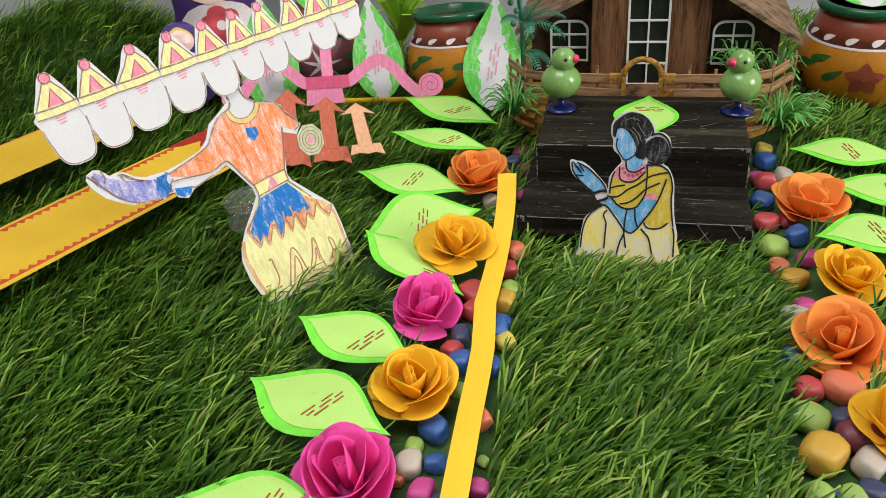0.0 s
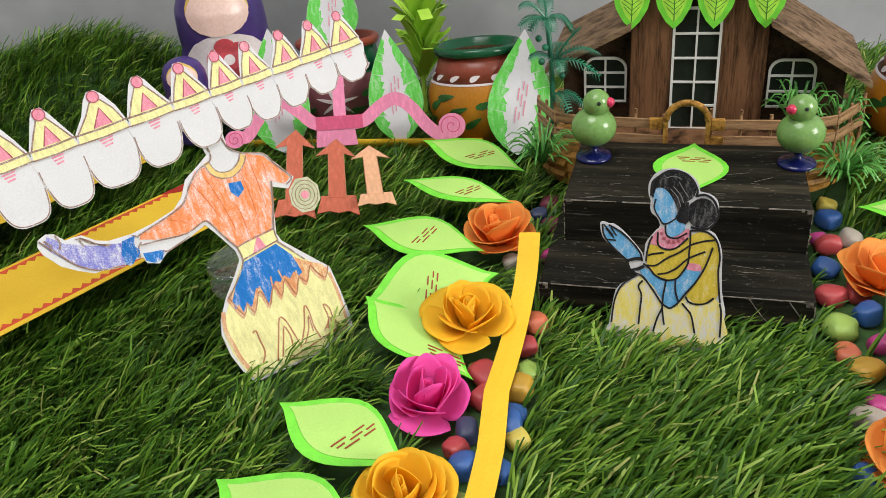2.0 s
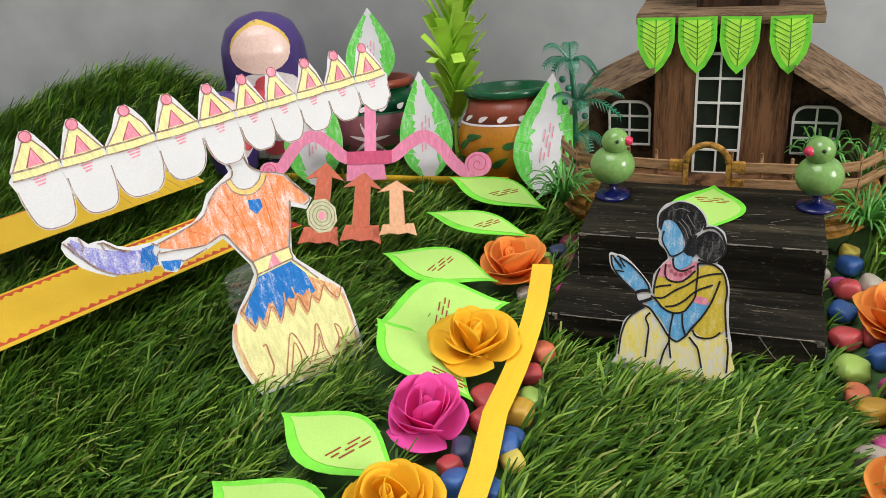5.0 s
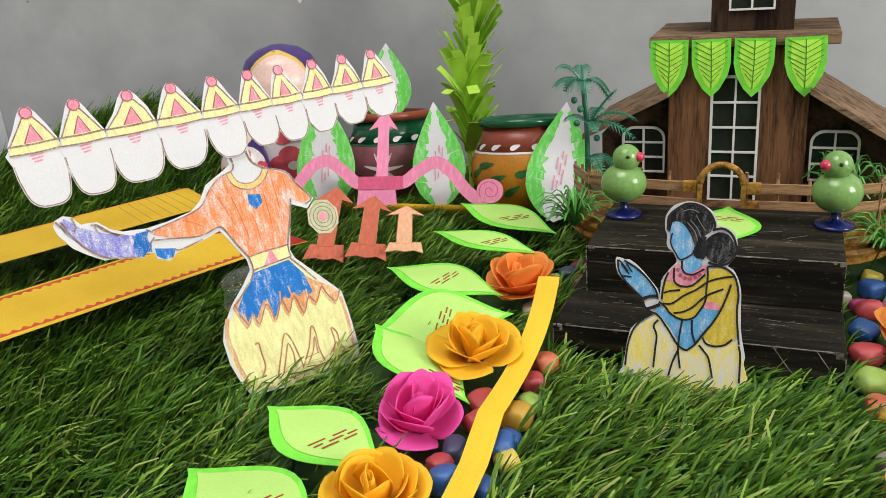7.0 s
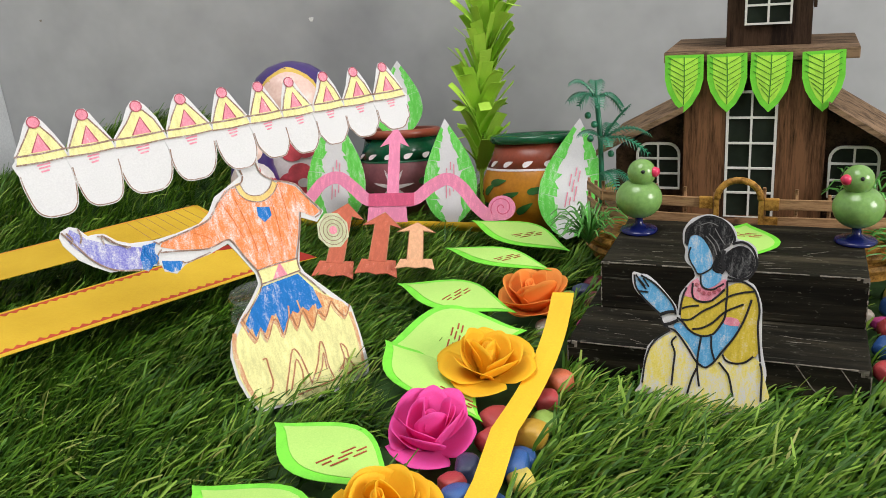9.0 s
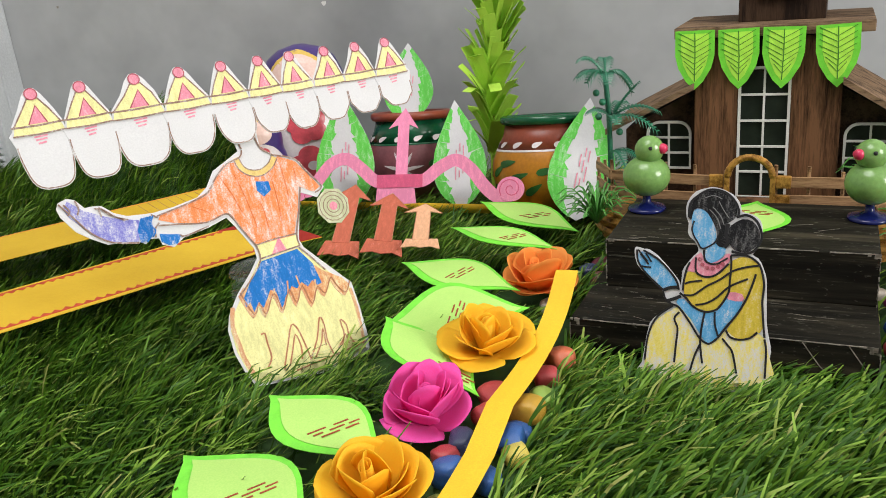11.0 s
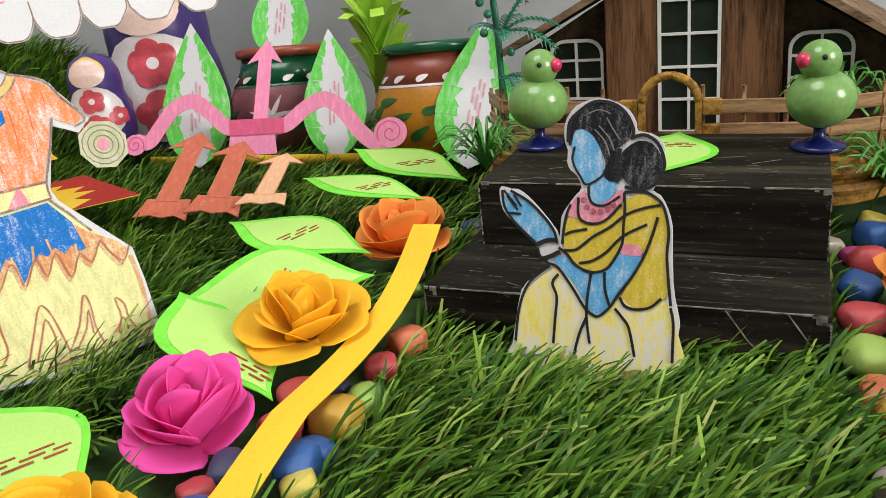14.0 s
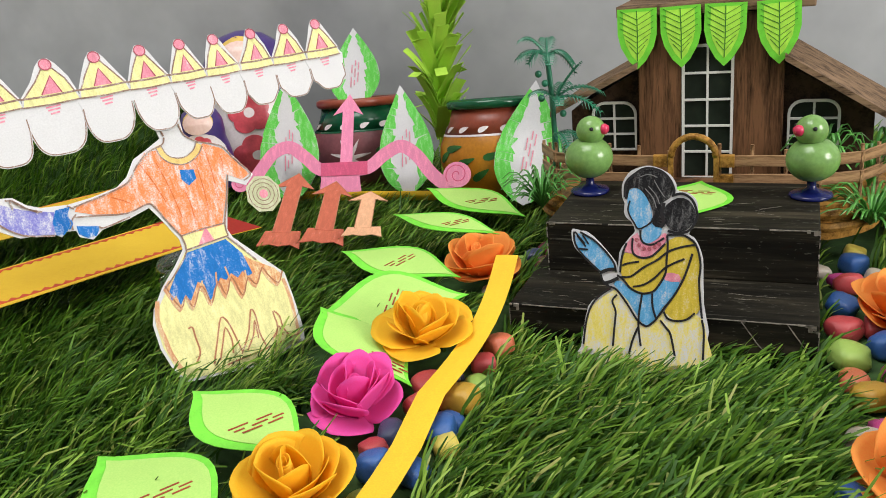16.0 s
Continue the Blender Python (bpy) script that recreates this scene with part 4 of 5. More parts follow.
def upright_leaf(origin, right, up, ln, w, label, fringe, material):
    """A white paper leaf with a crayoned, snipped green edge, standing on its tip."""
    t = thing("fringed_paper_leaf", plane_pose(origin, right, up), label, "paper leaf", "standing paper leaves")
    base = [(y, x) for x, y in leaf_outline(ln, w, 16, 0.37)]
    rng = random.Random(int(origin[0] * 1000))
    bm = bmesh.new()
    prism(bm, base, 0, 0.0005)
    part("paper", bm, M_PAPER, t)
    n = fringe
    for s in (-1, 1):
        for k in range(n):
            y0 = ln * (0.05 + 0.88 * k / n)
            y1 = ln * (0.05 + 0.88 * (k + 0.985) / n)
            f = lambda y: w / 2 * (math.sin(math.pi * (min(max(y / ln, 0), 1)) ** (0.69 / -math.log(0.37)))) 
            bm = bmesh.new()
            out = rng.uniform(0.985, 1.015)
            prism(bm, [(s * f(y0) * rng.uniform(0.38, 0.60), y0 - 0.004), (s * f(y0) * out, y0), (s * f(y1) * out, y1), (s * f(y1) * rng.uniform(0.34, 0.60), y1 - 0.004)], 0.0006, 0.0008)
            part("snipped_edge", bm, material, t, "green crayoned snip")
    pen_bars(t, 0.0013, 0.001, ln * 0.42, ln * 0.36, 84, M_P_PINK, 0.012, "faded red pen marks")
    return t


UL = "white paper leaf with snipped green edge standing among pots"
upright_leaf((-0.186, 1.052, 0.024), (0.993, -0.115, 0.10), (-0.14, 0.409, 0.909), 0.146, 0.078, UL, 15, M_CRAYON_GREEN)
upright_leaf((-0.046, 1.062, 0.022), (0.993, -0.02, 0.12), (-0.05, 0.50, 0.85), 0.136, 0.066, UL, 15, M_CRAYON_GREEN)
upright_leaf((0.088, 1.008, 0.020), (0.989, -0.136, -0.059), (0.16, 0.514, 0.849), 0.142, 0.074, UL, 14, M_CRAYON_GREEN)
upright_leaf((-0.128, 1.172, 0.108), (0.99, 0, 0.05), (-0.03, 0.50, 0.86), 0.108, 0.066, "white paper leaf with snipped green edge stuck in a pot", 10, M_CRAYON_GREEN)
upright_leaf((0.520, 0.972, 0.1225), (0.93, -0.36, 0.0), (0.36, 0.93, 0.06), 0.104, 0.066, "white paper leaf lying on the rim of a pot", 10, M_CRAYON_GREEN)

# ---- paper roses ----


def rose(m, material, label, seed, whorls):
    """Cut card petals round a coiled centre; a whorl is count, length, rise in degrees, half width, cupping, foot radius."""
    rng = random.Random(seed)
    t = thing("paper_rose", m, label, "paper rose", "paper roses along the path")
    turn0 = rng.uniform(0, 6.28)
    for wi, (n, ln, rise, half, cup, foot) in enumerate(whorls):
        for k in range(n):
            az = turn0 + wi * 0.65 + 6.2832 * k / n + rng.uniform(-0.2, 0.2)
            ln_k, half_k, up_k = ln * rng.uniform(0.86, 1.1), half * rng.uniform(0.85, 1.1), rise + rng.uniform(-11, 11) * (0.5 if wi == 0 else 1)
            point, skew, curl = rng.uniform(0.0, 0.14), rng.uniform(-0.5, 0.5), rng.uniform(-10, 14)
            out, side = Vector((math.cos(az), math.sin(az), 0)), Vector((-math.sin(az), math.cos(az), 0))
            grid = []
            for i in range(8):
                row = []
                for j in range(9):
                    c = j / 4 - 1
                    s = i / 7 * (1 - 0.26 * abs(c) ** 3 + point * (1 - abs(c)))
                    a = radians(up_k + curl * s)
                    w = half_k * (0.42 + 0.62 * math.sin(1.95 * s))
                    inward = -out * math.sin(a) + Vector((0, 0, math.cos(a)))
                    p = out * (foot + ln_k * s * math.cos(a)) + Vector((0, 0, 0.002 + ln_k * s * math.sin(a)))
                    row.append(p + side * (w * c) + inward * (0.75 * cup * (c * c + skew * c) * (0.5 + 0.5 * s)))
                grid.append(row)
            bm = bmesh.new()
            sheet(bm, grid, 0.0004)
            part("petal", bm, material, t)
    bm = bmesh.new()
    grid = [[Vector(((0.0012 + 0.0048 * a / 12) * math.cos(a), (0.0012 + 0.0048 * a / 12) * math.sin(a), z + 0.002 * math.sin(a))) for z in (0.006, 0.020, 0.033)] for a in np.linspace(0, 12, 34)]
    sheet(bm, grid, 0.0004)
    part("coiled_centre", bm, material, t)
    bm = bmesh.new()
    lathe(bm, [(0.004, 0.0012), (0.011, 0.0022), (0.017, 0.0052), (0.0165, 0.0058), (0.010, 0.0030), (0.004, 0.0022)], 20)
    part("foot", bm, material, t, smooth=True)
    return t


OPEN_ROSE = ((5, 0.0420, 19, 0.0270, 0.005, 0.005), (5, 0.0340, 40, 0.0195, 0.005, 0.005), (4, 0.0360, 66, 0.0160, 0.006, 0.006), (3, 0.0380, 82, 0.0115, 0.005, 0.005))
CUPPED_ROSE = ((4, 0.032, 28, 0.0240, 0.004, 0.005), (5, 0.036, 46, 0.0190, 0.006, 0.007), (4, 0.040, 66, 0.0180, 0.006, 0.008), (4, 0.040, 82, 0.0135, 0.006, 0.008))
FULL_ROSE = ((5, 0.037, 26, 0.0250, 0.006, 0.005), (4, 0.038, 46, 0.0225, 0.008, 0.007), (4, 0.038, 62, 0.0190, 0.008, 0.007), (3, 0.038, 78, 0.0140, 0.008, 0.006))


def roses(base, places):
    for x, y, z, k, rx, ry, rz in places:
        copy_thing(base, pose(x, y, z, rx, ry, 0) @ pose(0, 0, 0, 0, 0, rz) @ Matrix.Scale(k, 4))


r_or = rose(pose(0.062, 0.842, 0.008, 8, -6, 0) @ Matrix.Scale(0.93, 4), M_ORANGE, "orange folded paper rose beside the steps", 1, FULL_ROSE)
r_am = rose(pose(0.033, 0.705, 0.013, 6, 4, 0) @ Matrix.Scale(0.87, 4), M_AMBER, "amber yellow folded paper rose beside the path", 2, OPEN_ROSE)
r_pk = rose(pose(0.001, 0.622, 0.004, 12, 8, 0) @ Matrix.Scale(0.88, 4), M_PINK, "magenta folded paper rose beside the path", 3, CUPPED_ROSE)
r_ay = rose(pose(-0.007, 0.526, 0.008, 10, -4, 0) @ Matrix.Scale(0.88, 4), M_AMBER, "amber yellow folded paper rose beside the path", 8, FULL_ROSE)
roses(r_ay, [(0.360, 0.618, 0.006, 0.90, 8, 10, 200), (0.318, 0.452, 0.006, 0.95, 8, 14, 20)])
roses(r_pk, [(-0.052, 0.443, 0.003, 1.22, 12, -2, 190)])
roses(r_or, [(0.376, 0.740, 0.002, 0.98, 10, 4, 60), (0.323, 0.540, 0.002, 1.05, 14, -12, 170)])

# ---- painted pebbles ----


def pebble_mesh(material, seed):
    bm = bmesh.new()
    bmesh.ops.create_icosphere(bm, subdivisions=3, radius=1)
    off = Vector((seed * 3.7, seed * 1.9, seed * 0.7))
    for v in bm.verts:
        d = v.co.normalized()
        k = 1 + 0.24 * noise.noise(d * 0.9 + off) + 0.07 * noise.noise(d * 2.2 + off)
        v.co = d * k
        for ax in (0, 1, 2):
            lim = 0.74 + 0.1 * noise.noise(off + Vector((ax, 0, 0)))
            if abs(v.co[ax]) > lim:
                v.co[ax] = math.copysign(lim + (abs(v.co[ax]) - lim) * 0.35, v.co[ax])
    return finish("pebble", bm, material, True)


PEB_RNG = random.Random(21)
PEBBLE_BEDS = []


def pebbles(key, label, places):
    for i, (x, y, r) in enumerate(places):
        ob = new("pebble", pebble_mesh(PEBBLE[key], PEB_RNG.uniform(0, 50)))
        sx, sz = PEB_RNG.uniform(1.05, 1.3), PEB_RNG.uniform(0.72, 0.9)
        r = r / 1000
        x, y = x / 1000, y / 1000
        PEBBLE_BEDS.append((x, y, r))
        ob.matrix_world = pose(x, y, ground_z(x, y) + r * sz * 0.80, PEB_RNG.uniform(-14, 14), PEB_RNG.uniform(-14, 14), PEB_RNG.uniform(0, 360)) @ Matrix.Diagonal((r * sx, r * 1.0, r * sz, 1))
        tagged(ob, label, "pebble", "painted pebbles along the path")


pebbles("blue", "blue painted pebble with chalky worn spots", [(374, 850, 12), (343, 770, 11), (351, 702, 12), (284, 536, 9), (266, 409, 5), (65, 611, 9), (29, 558, 12), (62, 598, 11), (52, 554, 10), (7, 492, 12), (7, 460, 9), (280, 384, 11)])
pebbles("navy", "dark navy painted smooth pebble", [(294, 470, 10), (287, 408, 10), (104, 899, 9), (31, 592, 10), (60, 668, 8), (10, 425, 9)])
pebbles("red", "dusty red painted smooth pebble", [(356, 804, 12), (357, 735, 11), (333, 729, 12), (281, 499, 12), (46, 652, 14), (43, 628, 11), (23, 578, 10), (11, 521, 9), (78, 690, 10)])
pebbles("maroon", "dark maroon painted smooth pebble", [(296, 450, 14), (118, 927, 12), (115, 874, 11), (90, 850, 8)])
pebbles("magenta", "magenta painted smooth pebble", [(354, 821, 8), (348, 665, 10), (318, 599, 10), (108, 818, 9), (-3, 434, 11), (35, 438, 8)])
pebbles("coral", "coral orange painted pebble" , [(318, 655, 11), (305, 497, 14), (87, 720, 12), (40, 499, 10), (-21, 452, 7)])
pebbles("yellow", "lemon yellow painted pebble", [(383, 880, 11), (66, 585, 10)])
pebbles("mustard", "mustard yellow painted pebble", [(322, 634, 13), (266, 437, 17), (69, 636, 14), (303, 526, 11)])
pebbles("green", "light green painted pebble", [(323, 684, 13), (302, 566, 10), (271, 470, 13), (255, 410, 9), (273, 403, 10), (37, 666, 7), (79, 657, 11), (-8, 480, 8), (40, 463, 5), (25, 531, 7), (77, 791, 6), (90, 885, 8)])
pebbles("beige", "pale beige stone pebble", [(380, 812, 12), (305, 584, 12), (294, 428, 12), (72, 814, 9), (-12, 460, 11), (345, 845, 9)])

# ---- yellow ribbon along the path, and the long paper banners ----


def path_ribbon():
    line = soft_line([(0.0897, 0.7965, 0.0445), (0.0845, 0.759, 0.031), (0.0765, 0.7195, 0.0205), (0.0655, 0.668, 0.0180), (0.0538, 0.618, 0.0200)], 3)
    # a sharp bend where it comes down off the pebbles
    line += [Vector(p) for p in ((0.0508, 0.588, 0.0190), (0.0480, 0.563, 0.0172), (0.0420, 0.532, 0.0162), (0.033, 0.49, 0.0155), (0.0175, 0.41, 0.0150), (0.004, 0.33, 0.0145))]
    grid = []
    for i, p in enumerate(line):
        d = line[min(i + 1, len(line) - 1)] - line[max(i - 1, 0)]
        s = Vector((d.y, -d.x, 0)).normalized() * 0.0093
        grid.append([p - s, p + Vector((0, 0, 0.0003)), p + s])
    bm = bmesh.new()
    sheet(bm, grid, 0.0005, 0, False)
    return whole("yellow_ribbon", bm, M_YELLOW, Matrix(), "bright yellow card strip resting on painted pebbles", "paper strip")


path_ribbon()


def banner(origin, right, up, outline, label, trim, w, ln, flame=False):
    t = thing("paper_banner", plane_pose(origin, right, up), label, "paper banner")
    bm = bmesh.new()
    prism(bm, outline, 0, 0.0007)
    part("paper", bm, M_GOLD, t)
    for y, s in trim:
        bm = bmesh.new()
        stroke(bm, [(0, y), (ln, y)], 0.0026, 0.0007, 0.0010)
        n = int(ln / 0.009)
        for k in range(n):
            x = (k + 0.5) * 0.009
            prism(bm, [(x - 0.0042, y + s * 0.0012), (x + 0.0042, y + s * 0.0012), (x, y + s * 0.0072)], 0.0007, 0.0010)
        part("printed_trim", bm, M_REDTRIM, t, "red scalloped printed trim")
    if flame:
        bm = bmesh.new()
        prism(bm, [(ln + 0.004, -0.004), (ln + 0.0545, -0.0145), (ln + 0.0465, w * 1.01), (ln - 0.01, w * 1.02), (ln + 0.004, w * 0.90), (ln + 0.024, w * 0.82), (ln + 0.014, w * 0.70), (ln + 0.036, w * 0.60), (ln + 0.022, w * 0.48), (ln + 0.038, w * 0.36), (ln + 0.016, w * 0.26), (ln + 0.026, w * 0.12)], 0.0007, 0.0011)
        part("painted_tip", bm, M_FLAME, t, "dark red painted tip")
    else:
        bm = bmesh.new()
        stroke(bm, [(0, w - 0.0012), (ln - 0.0012, w - 0.0012), (ln - 0.010, 0.001)], 0.0026, 0.0007, 0.0010)
        part("orange_edge", bm, M_ORANGE, t, "orange printed edge")
        for k in range(7):
            bm = bmesh.new()
            stroke(bm, [(ln - 0.022 - k * 0.012, 0.004), (ln - 0.018 - k * 0.012, w - 0.006)], 0.0006, 0.0007, 0.0009)
            part("ruled_line", bm, M_P_BROWN, t, "faint brown ruled line")
    return t


banner((-0.62, 0.392, 0.038), (0.66, 0.752, 0.012), (-0.75, 0.66, 0.0), [(0, -0.006), (0.63, -0.004), (0.680, -0.015), (0.672, 0.102), (0, 0.106)], "long golden paper banner with red printed trim lying on grass",
       ((0.003, 1), (0.097, -1)), 0.100, 0.625, True)
banner((-0.711, 0.567, 0.050), (0.66, 0.751, 0.0), (-0.751, 0.66, 0.0), [(0, 0), (0.602, 0), (0.611, 0.1), (0, 0.1)], "long golden paper banner with orange edge lying behind another",
       (), 0.1, 0.608)
bm = bmesh.new()
sheet(bm, [[Vector((x, 1.058 - 0.16 * (x + 0.02) * (1 if x < 0 else 0.6), 0.016)), Vector((x, 1.055 - 0.16 * (x + 0.02), 0.028))] for x in np.linspace(-0.26, 0.05, 12)], 0.0006)
whole("yellow_strip", bm, M_YELLOW, Matrix(), "thin yellow card strip standing along the grass", "paper strip")

# ---- bow and arrows of painted card ----


def bow():
    m = plane_pose((-0.109, 1.036, 0.065), (1, 0.02, 0), (-0.01, 0.42, 0.9))
    t = thing("card_bow", m, "pink painted card bow with curled ends standing on a card foot", "paper bow")
    line = soft_line(mm("-126,-6 -112,-8 -100,6 -85,23 -66,28 -48,15 -30,0 -2,-1 24,-1 44,13 63,21 80,10 95,-10 108,-22 122,-26"), 5)
    bm = bmesh.new()
    stroke(bm, line, 0.0145, 0, 0.0007)
    part("limb", bm, M_P_ROSE, t)
    bm = bmesh.new()
    stroke(bm, [(-0.030, 0), (0.024, -0.001)], 0.0150, 0.0009, 0.0013)
    part("grip", bm, M_P_ROSE_DARK, t, "deep rose grip")
    for cx, cy, s, size in ((0.125, -0.015, 1, 0.0155), (-0.126, -0.010, -1, 0.011)):
        bm = bmesh.new()
        prism(bm, [(cx + size * math.cos(a), cy + size * 0.92 * math.sin(a)) for a in np.linspace(0, 6.0, 20)], 0.0008, 0.0014)
        curl = part("curled_end", bm, M_P_ROSE, t)
        bm = bmesh.new()
        stroke(bm, [(cx + s * size * (0.1 + 0.075 * a) * math.cos(a), cy + size * (0.1 + 0.075 * a) * math.sin(a)) for a in np.linspace(0, 10, 26)], 0.0011, 0.0014, 0.0017)
        part("spiral_line", bm, M_P_ROSE_DARK, curl, "deep rose spiral line")
    bm = bmesh.new()
    prism(bm, mm("-30,-6 14,-6 16,-27 -32,-27"), -0.0005, 0.0003)
    part("foot", bm, M_P_ROSE, t)
    return t


bow()


def arrow(m, ln, w, head, foot, material, label, cat="paper arrow"):
    bm = bmesh.new()
    prism(bm, [(-w / 2, foot), (w / 2, foot), (w / 2 * 0.92, ln - head), (head * 0.78, ln - head - 0.006), (0.001, ln), (-head * 0.78, ln - head - 0.004), (-w / 2 * 0.92, ln - head)], 0, 0.0007)
    t = thing("card_arrow", m, label, cat, "painted card arrows")
    part("shaft_and_head", bm, material, t)
    if foot:
        bm = bmesh.new()
        prism(bm, [(-w * 1.15, 0.002), (-w * 0.5, 0.006), (0, 0.003), (w * 0.6, 0.006), (w * 1.2, -0.001), (w * 1.05, foot + 0.004), (-w * 0.9, foot + 0.003)], -0.0004, 0.0004)
        part("foot", bm, material, t)
        bm = bmesh.new()
        stroke(bm, [(-w / 2, foot), (-w / 2 * 0.92, ln - head), (-head * 0.78, ln - head - 0.004), (0.001, ln), (head * 0.78, ln - head - 0.006), (w / 2 * 0.92, ln - head), (w / 2, foot)], 0.0007, 0.0007, 0.0009)
        part("pencil_outline", bm, M_P_BROWN, t, "brown pencil outline")
    return t


arrow(plane_pose((-0.112, 1.034, 0.052), (1, 0.05, 0), (-0.10, 0.66, 0.74)), 0.112, 0.0145, 0.023, 0, M_P_ROSE, "pink painted card arrow standing on the bow")
arrow(plane_pose((-0.1427, 0.880, 0.0290), (0.956, 0.156, -0.122), (-0.125, 0.959, 0.256)), 0.145, 0.018, 0.028, 0.026, M_P_RUST, "dark red crayoned card arrow lying on grass")
arrow(plane_pose((-0.0968, 0.877, 0.0317), (0.956, 0.160, -0.155), (-0.126, 0.967, 0.222)), 0.127, 0.018, 0.027, 0.026, M_P_RUST, "dark red crayoned card arrow lying on grass")
arrow(plane_pose((-0.0575, 0.8815, 0.0365), (0.975, 0.168, -0.093), (-0.165, 0.985, 0.045)), 0.134, 0.0165, 0.027, 0.022, M_P_PEACH, "peach crayoned card arrow lying on grass")

# ---- cut-out paper figures: plain coloured shapes, one mesh each ----


def many_headed_figure():
    m = plane_pose((-0.1025, 0.6945, 0.0117), (0.713, 0.7012, 0), (-0.2475, 0.2517, 0.9356))
    mats = [M_PAPER, M_P_ORANGE, M_P_BLUE, M_P_YELLOW, M_P_VIOLET, M_P_PINK, M_P_BROWN, M_P_GREY, M_P_SIENNA, M_P_GRAPHITE, M_P_COLLAR, M_P_TERRA, M_P_WINE, M_P_FLAME]
    bm = bmesh.new()
    # the cut edge: shoulder and pointing arm, then waist, skirt and the other sleeve
    body = mm("-15,180 -14,173 -24,168 -37,162 -45,151 -54,145 -73,142 -89,141 -106,143 -114,147 -121,154 -127,155 -132,155 -137,162 -142,164 -148,162 -150,158 -149,152 -142,140 -134,133 -124,126 -113,125 -103,123 -99,120 -95,123 -89,122 -88,117 -80,113 -72,118 -52,121 -37,125")
    body += mm("-32,116 -23,97 -23,89 -32,79 -45,67 -56,53 -60,42 -60,24 -56,7 -51,-5 5,-12 46,-7 48,5 48,30 47,50 33,67 16,88 14,95 26,131 39,124 47,131 37,147 30,158 11,166 4,171 5,186 -15,186")
    prism(bm, body, 0, 0.0008)
    z0, z1 = 0.0009, 0.0012

    def fill(text, mi, lift=0.0):
        prism(bm, mm(text), z0 + lift, z1 + lift, mi)

    def line(text, mi, w=0.0012, lift=0.0006, cuts=3):
        stroke(bm, soft_line(mm(text), cuts), w, z0 + lift, z1 + lift, mi)
    fill("-17,165 -28,165 -38,155 -46,147 -59,143 -74,140 -84,138 -86,135 -75,130 -53,125 -38,128 -35,127 -29,116 -21,100 -5,98 11,99 20,118 26,136 37,129 44,132 35,146 29,156 16,163 8,156 -2,152 -10,155 -15,160", 1)
    fill("-142,162 -133,153 -117,144 -99,138 -103,123 -121,127 -134,138 -143,150 -146,157", 4)
    fill("-98,139 -90,139 -92,126 -97,121 -102,122 -102,131", 2, 0.0002)
    fill("-88,125 -81,123 -73,121 -77,115 -83,115 -88,119", 2)
    fill("-22,87 -43,64 -55,50 -58,42 -58,25 -54,7 -50,-3 5,-10 43,-4 45,31 44,48 32,62 15,83 11,89", 3)
    fill("-21,86 -6,87 10,88 19,74 22,57 18,56 15,61 10,57 6,62 1,58 -3,61 -10,52 -15,47 -16,60 -20,63 -29,51 -32,56 -37,50 -38,58 -42,55 -42,62 -32,75", 2, 0.0002)
    fill("-21,99 13,99 13,90 -21,88", 3, 0.0003)
    fill("-2,101 -11,89 2,89", 5, 0.0005)
    fill("-7,147 3,145 3,138 -4,134 -8,140", 2, 0.0004)
    # collar, with its pencil edges
    line("-17,168 -15,160 -10,155 -1,153 8,157 13,163", 10, 0.0040, 0.0003, 4)
    line("-19,167 -17,159 -11,153 -1,150.5 9,154.5 15,161", 9, 0.0008, 0.0005, 4)
    line("-15,168 -13,161 -9,157 -1,155.5 7,159 11,164", 9, 0.0008, 0.0005, 4)
    # orange flames under the blue, brown in their cores
    teeth = mm("-45,65 -39,46 -33,54 -30,44 -21,57 -18,53 -16,43 -7,57 -4,45 4,57 8,41 16,53 21,46 29,57 32,50 38,42 44,50")
    prism(bm, [(x, y) for x, y in teeth] + mm("40,56 26,66 20,72 5,64 -10,66 -25,66 -40,70"), z0 + 0.0001, z1 + 0.0001, 13)
    stroke(bm, soft_line(teeth, 3), 0.0013, z0 + 0.0004, z1 + 0.0004, 8)
    stroke(bm, soft_line([(x + 0.0015, y + 0.002) for x, y in teeth], 3), 0.0010, z0 + 0.0005, z1 + 0.0005, 6)
    for (x, y), (dx, dy) in zip(teeth[1:-1:2], ((1, 9), (-2, 8), (1, 10), (2, 9), (-1, 11), (1, 8), (-2, 7), (1, 8))):
        stroke(bm, [(x, y), (x + dx / 1000, y + dy / 1000)], 0.0013, z0 + 0.0004, z1 + 0.0004, 8)
    # looser flame loops along the hem and up both edges
    for text in ("-37,32 -34,32 -34,24 -34,13 -39,6", "-27,1 -19,18 -12,32 -8,28 -6,18 -4,2", "-5,1 5,15 12,31 14,24 13,12 15,0", "20,3 28,11 28,24 32,19 32,10 35,2", "-22,2 -16,14 -11,24 -9,14 -11,4", "0,2 8,12 12,22 11,8", "24,4 29,12 30,4"):
        line(text, 8, 0.0014, 0.0003)
        line(text, 6, 0.0006, 0.0005)
    line("-52,58 -56,44 -55,30 -54,18 -50,4", 8, 0.0032, 0.0003)
    line("44,46 45,30 44,14 43,1", 8, 0.0026, 0.0003)
    line("43,1 22,-1 0,-2 -18,-3", 6, 0.0012, 0.0005)
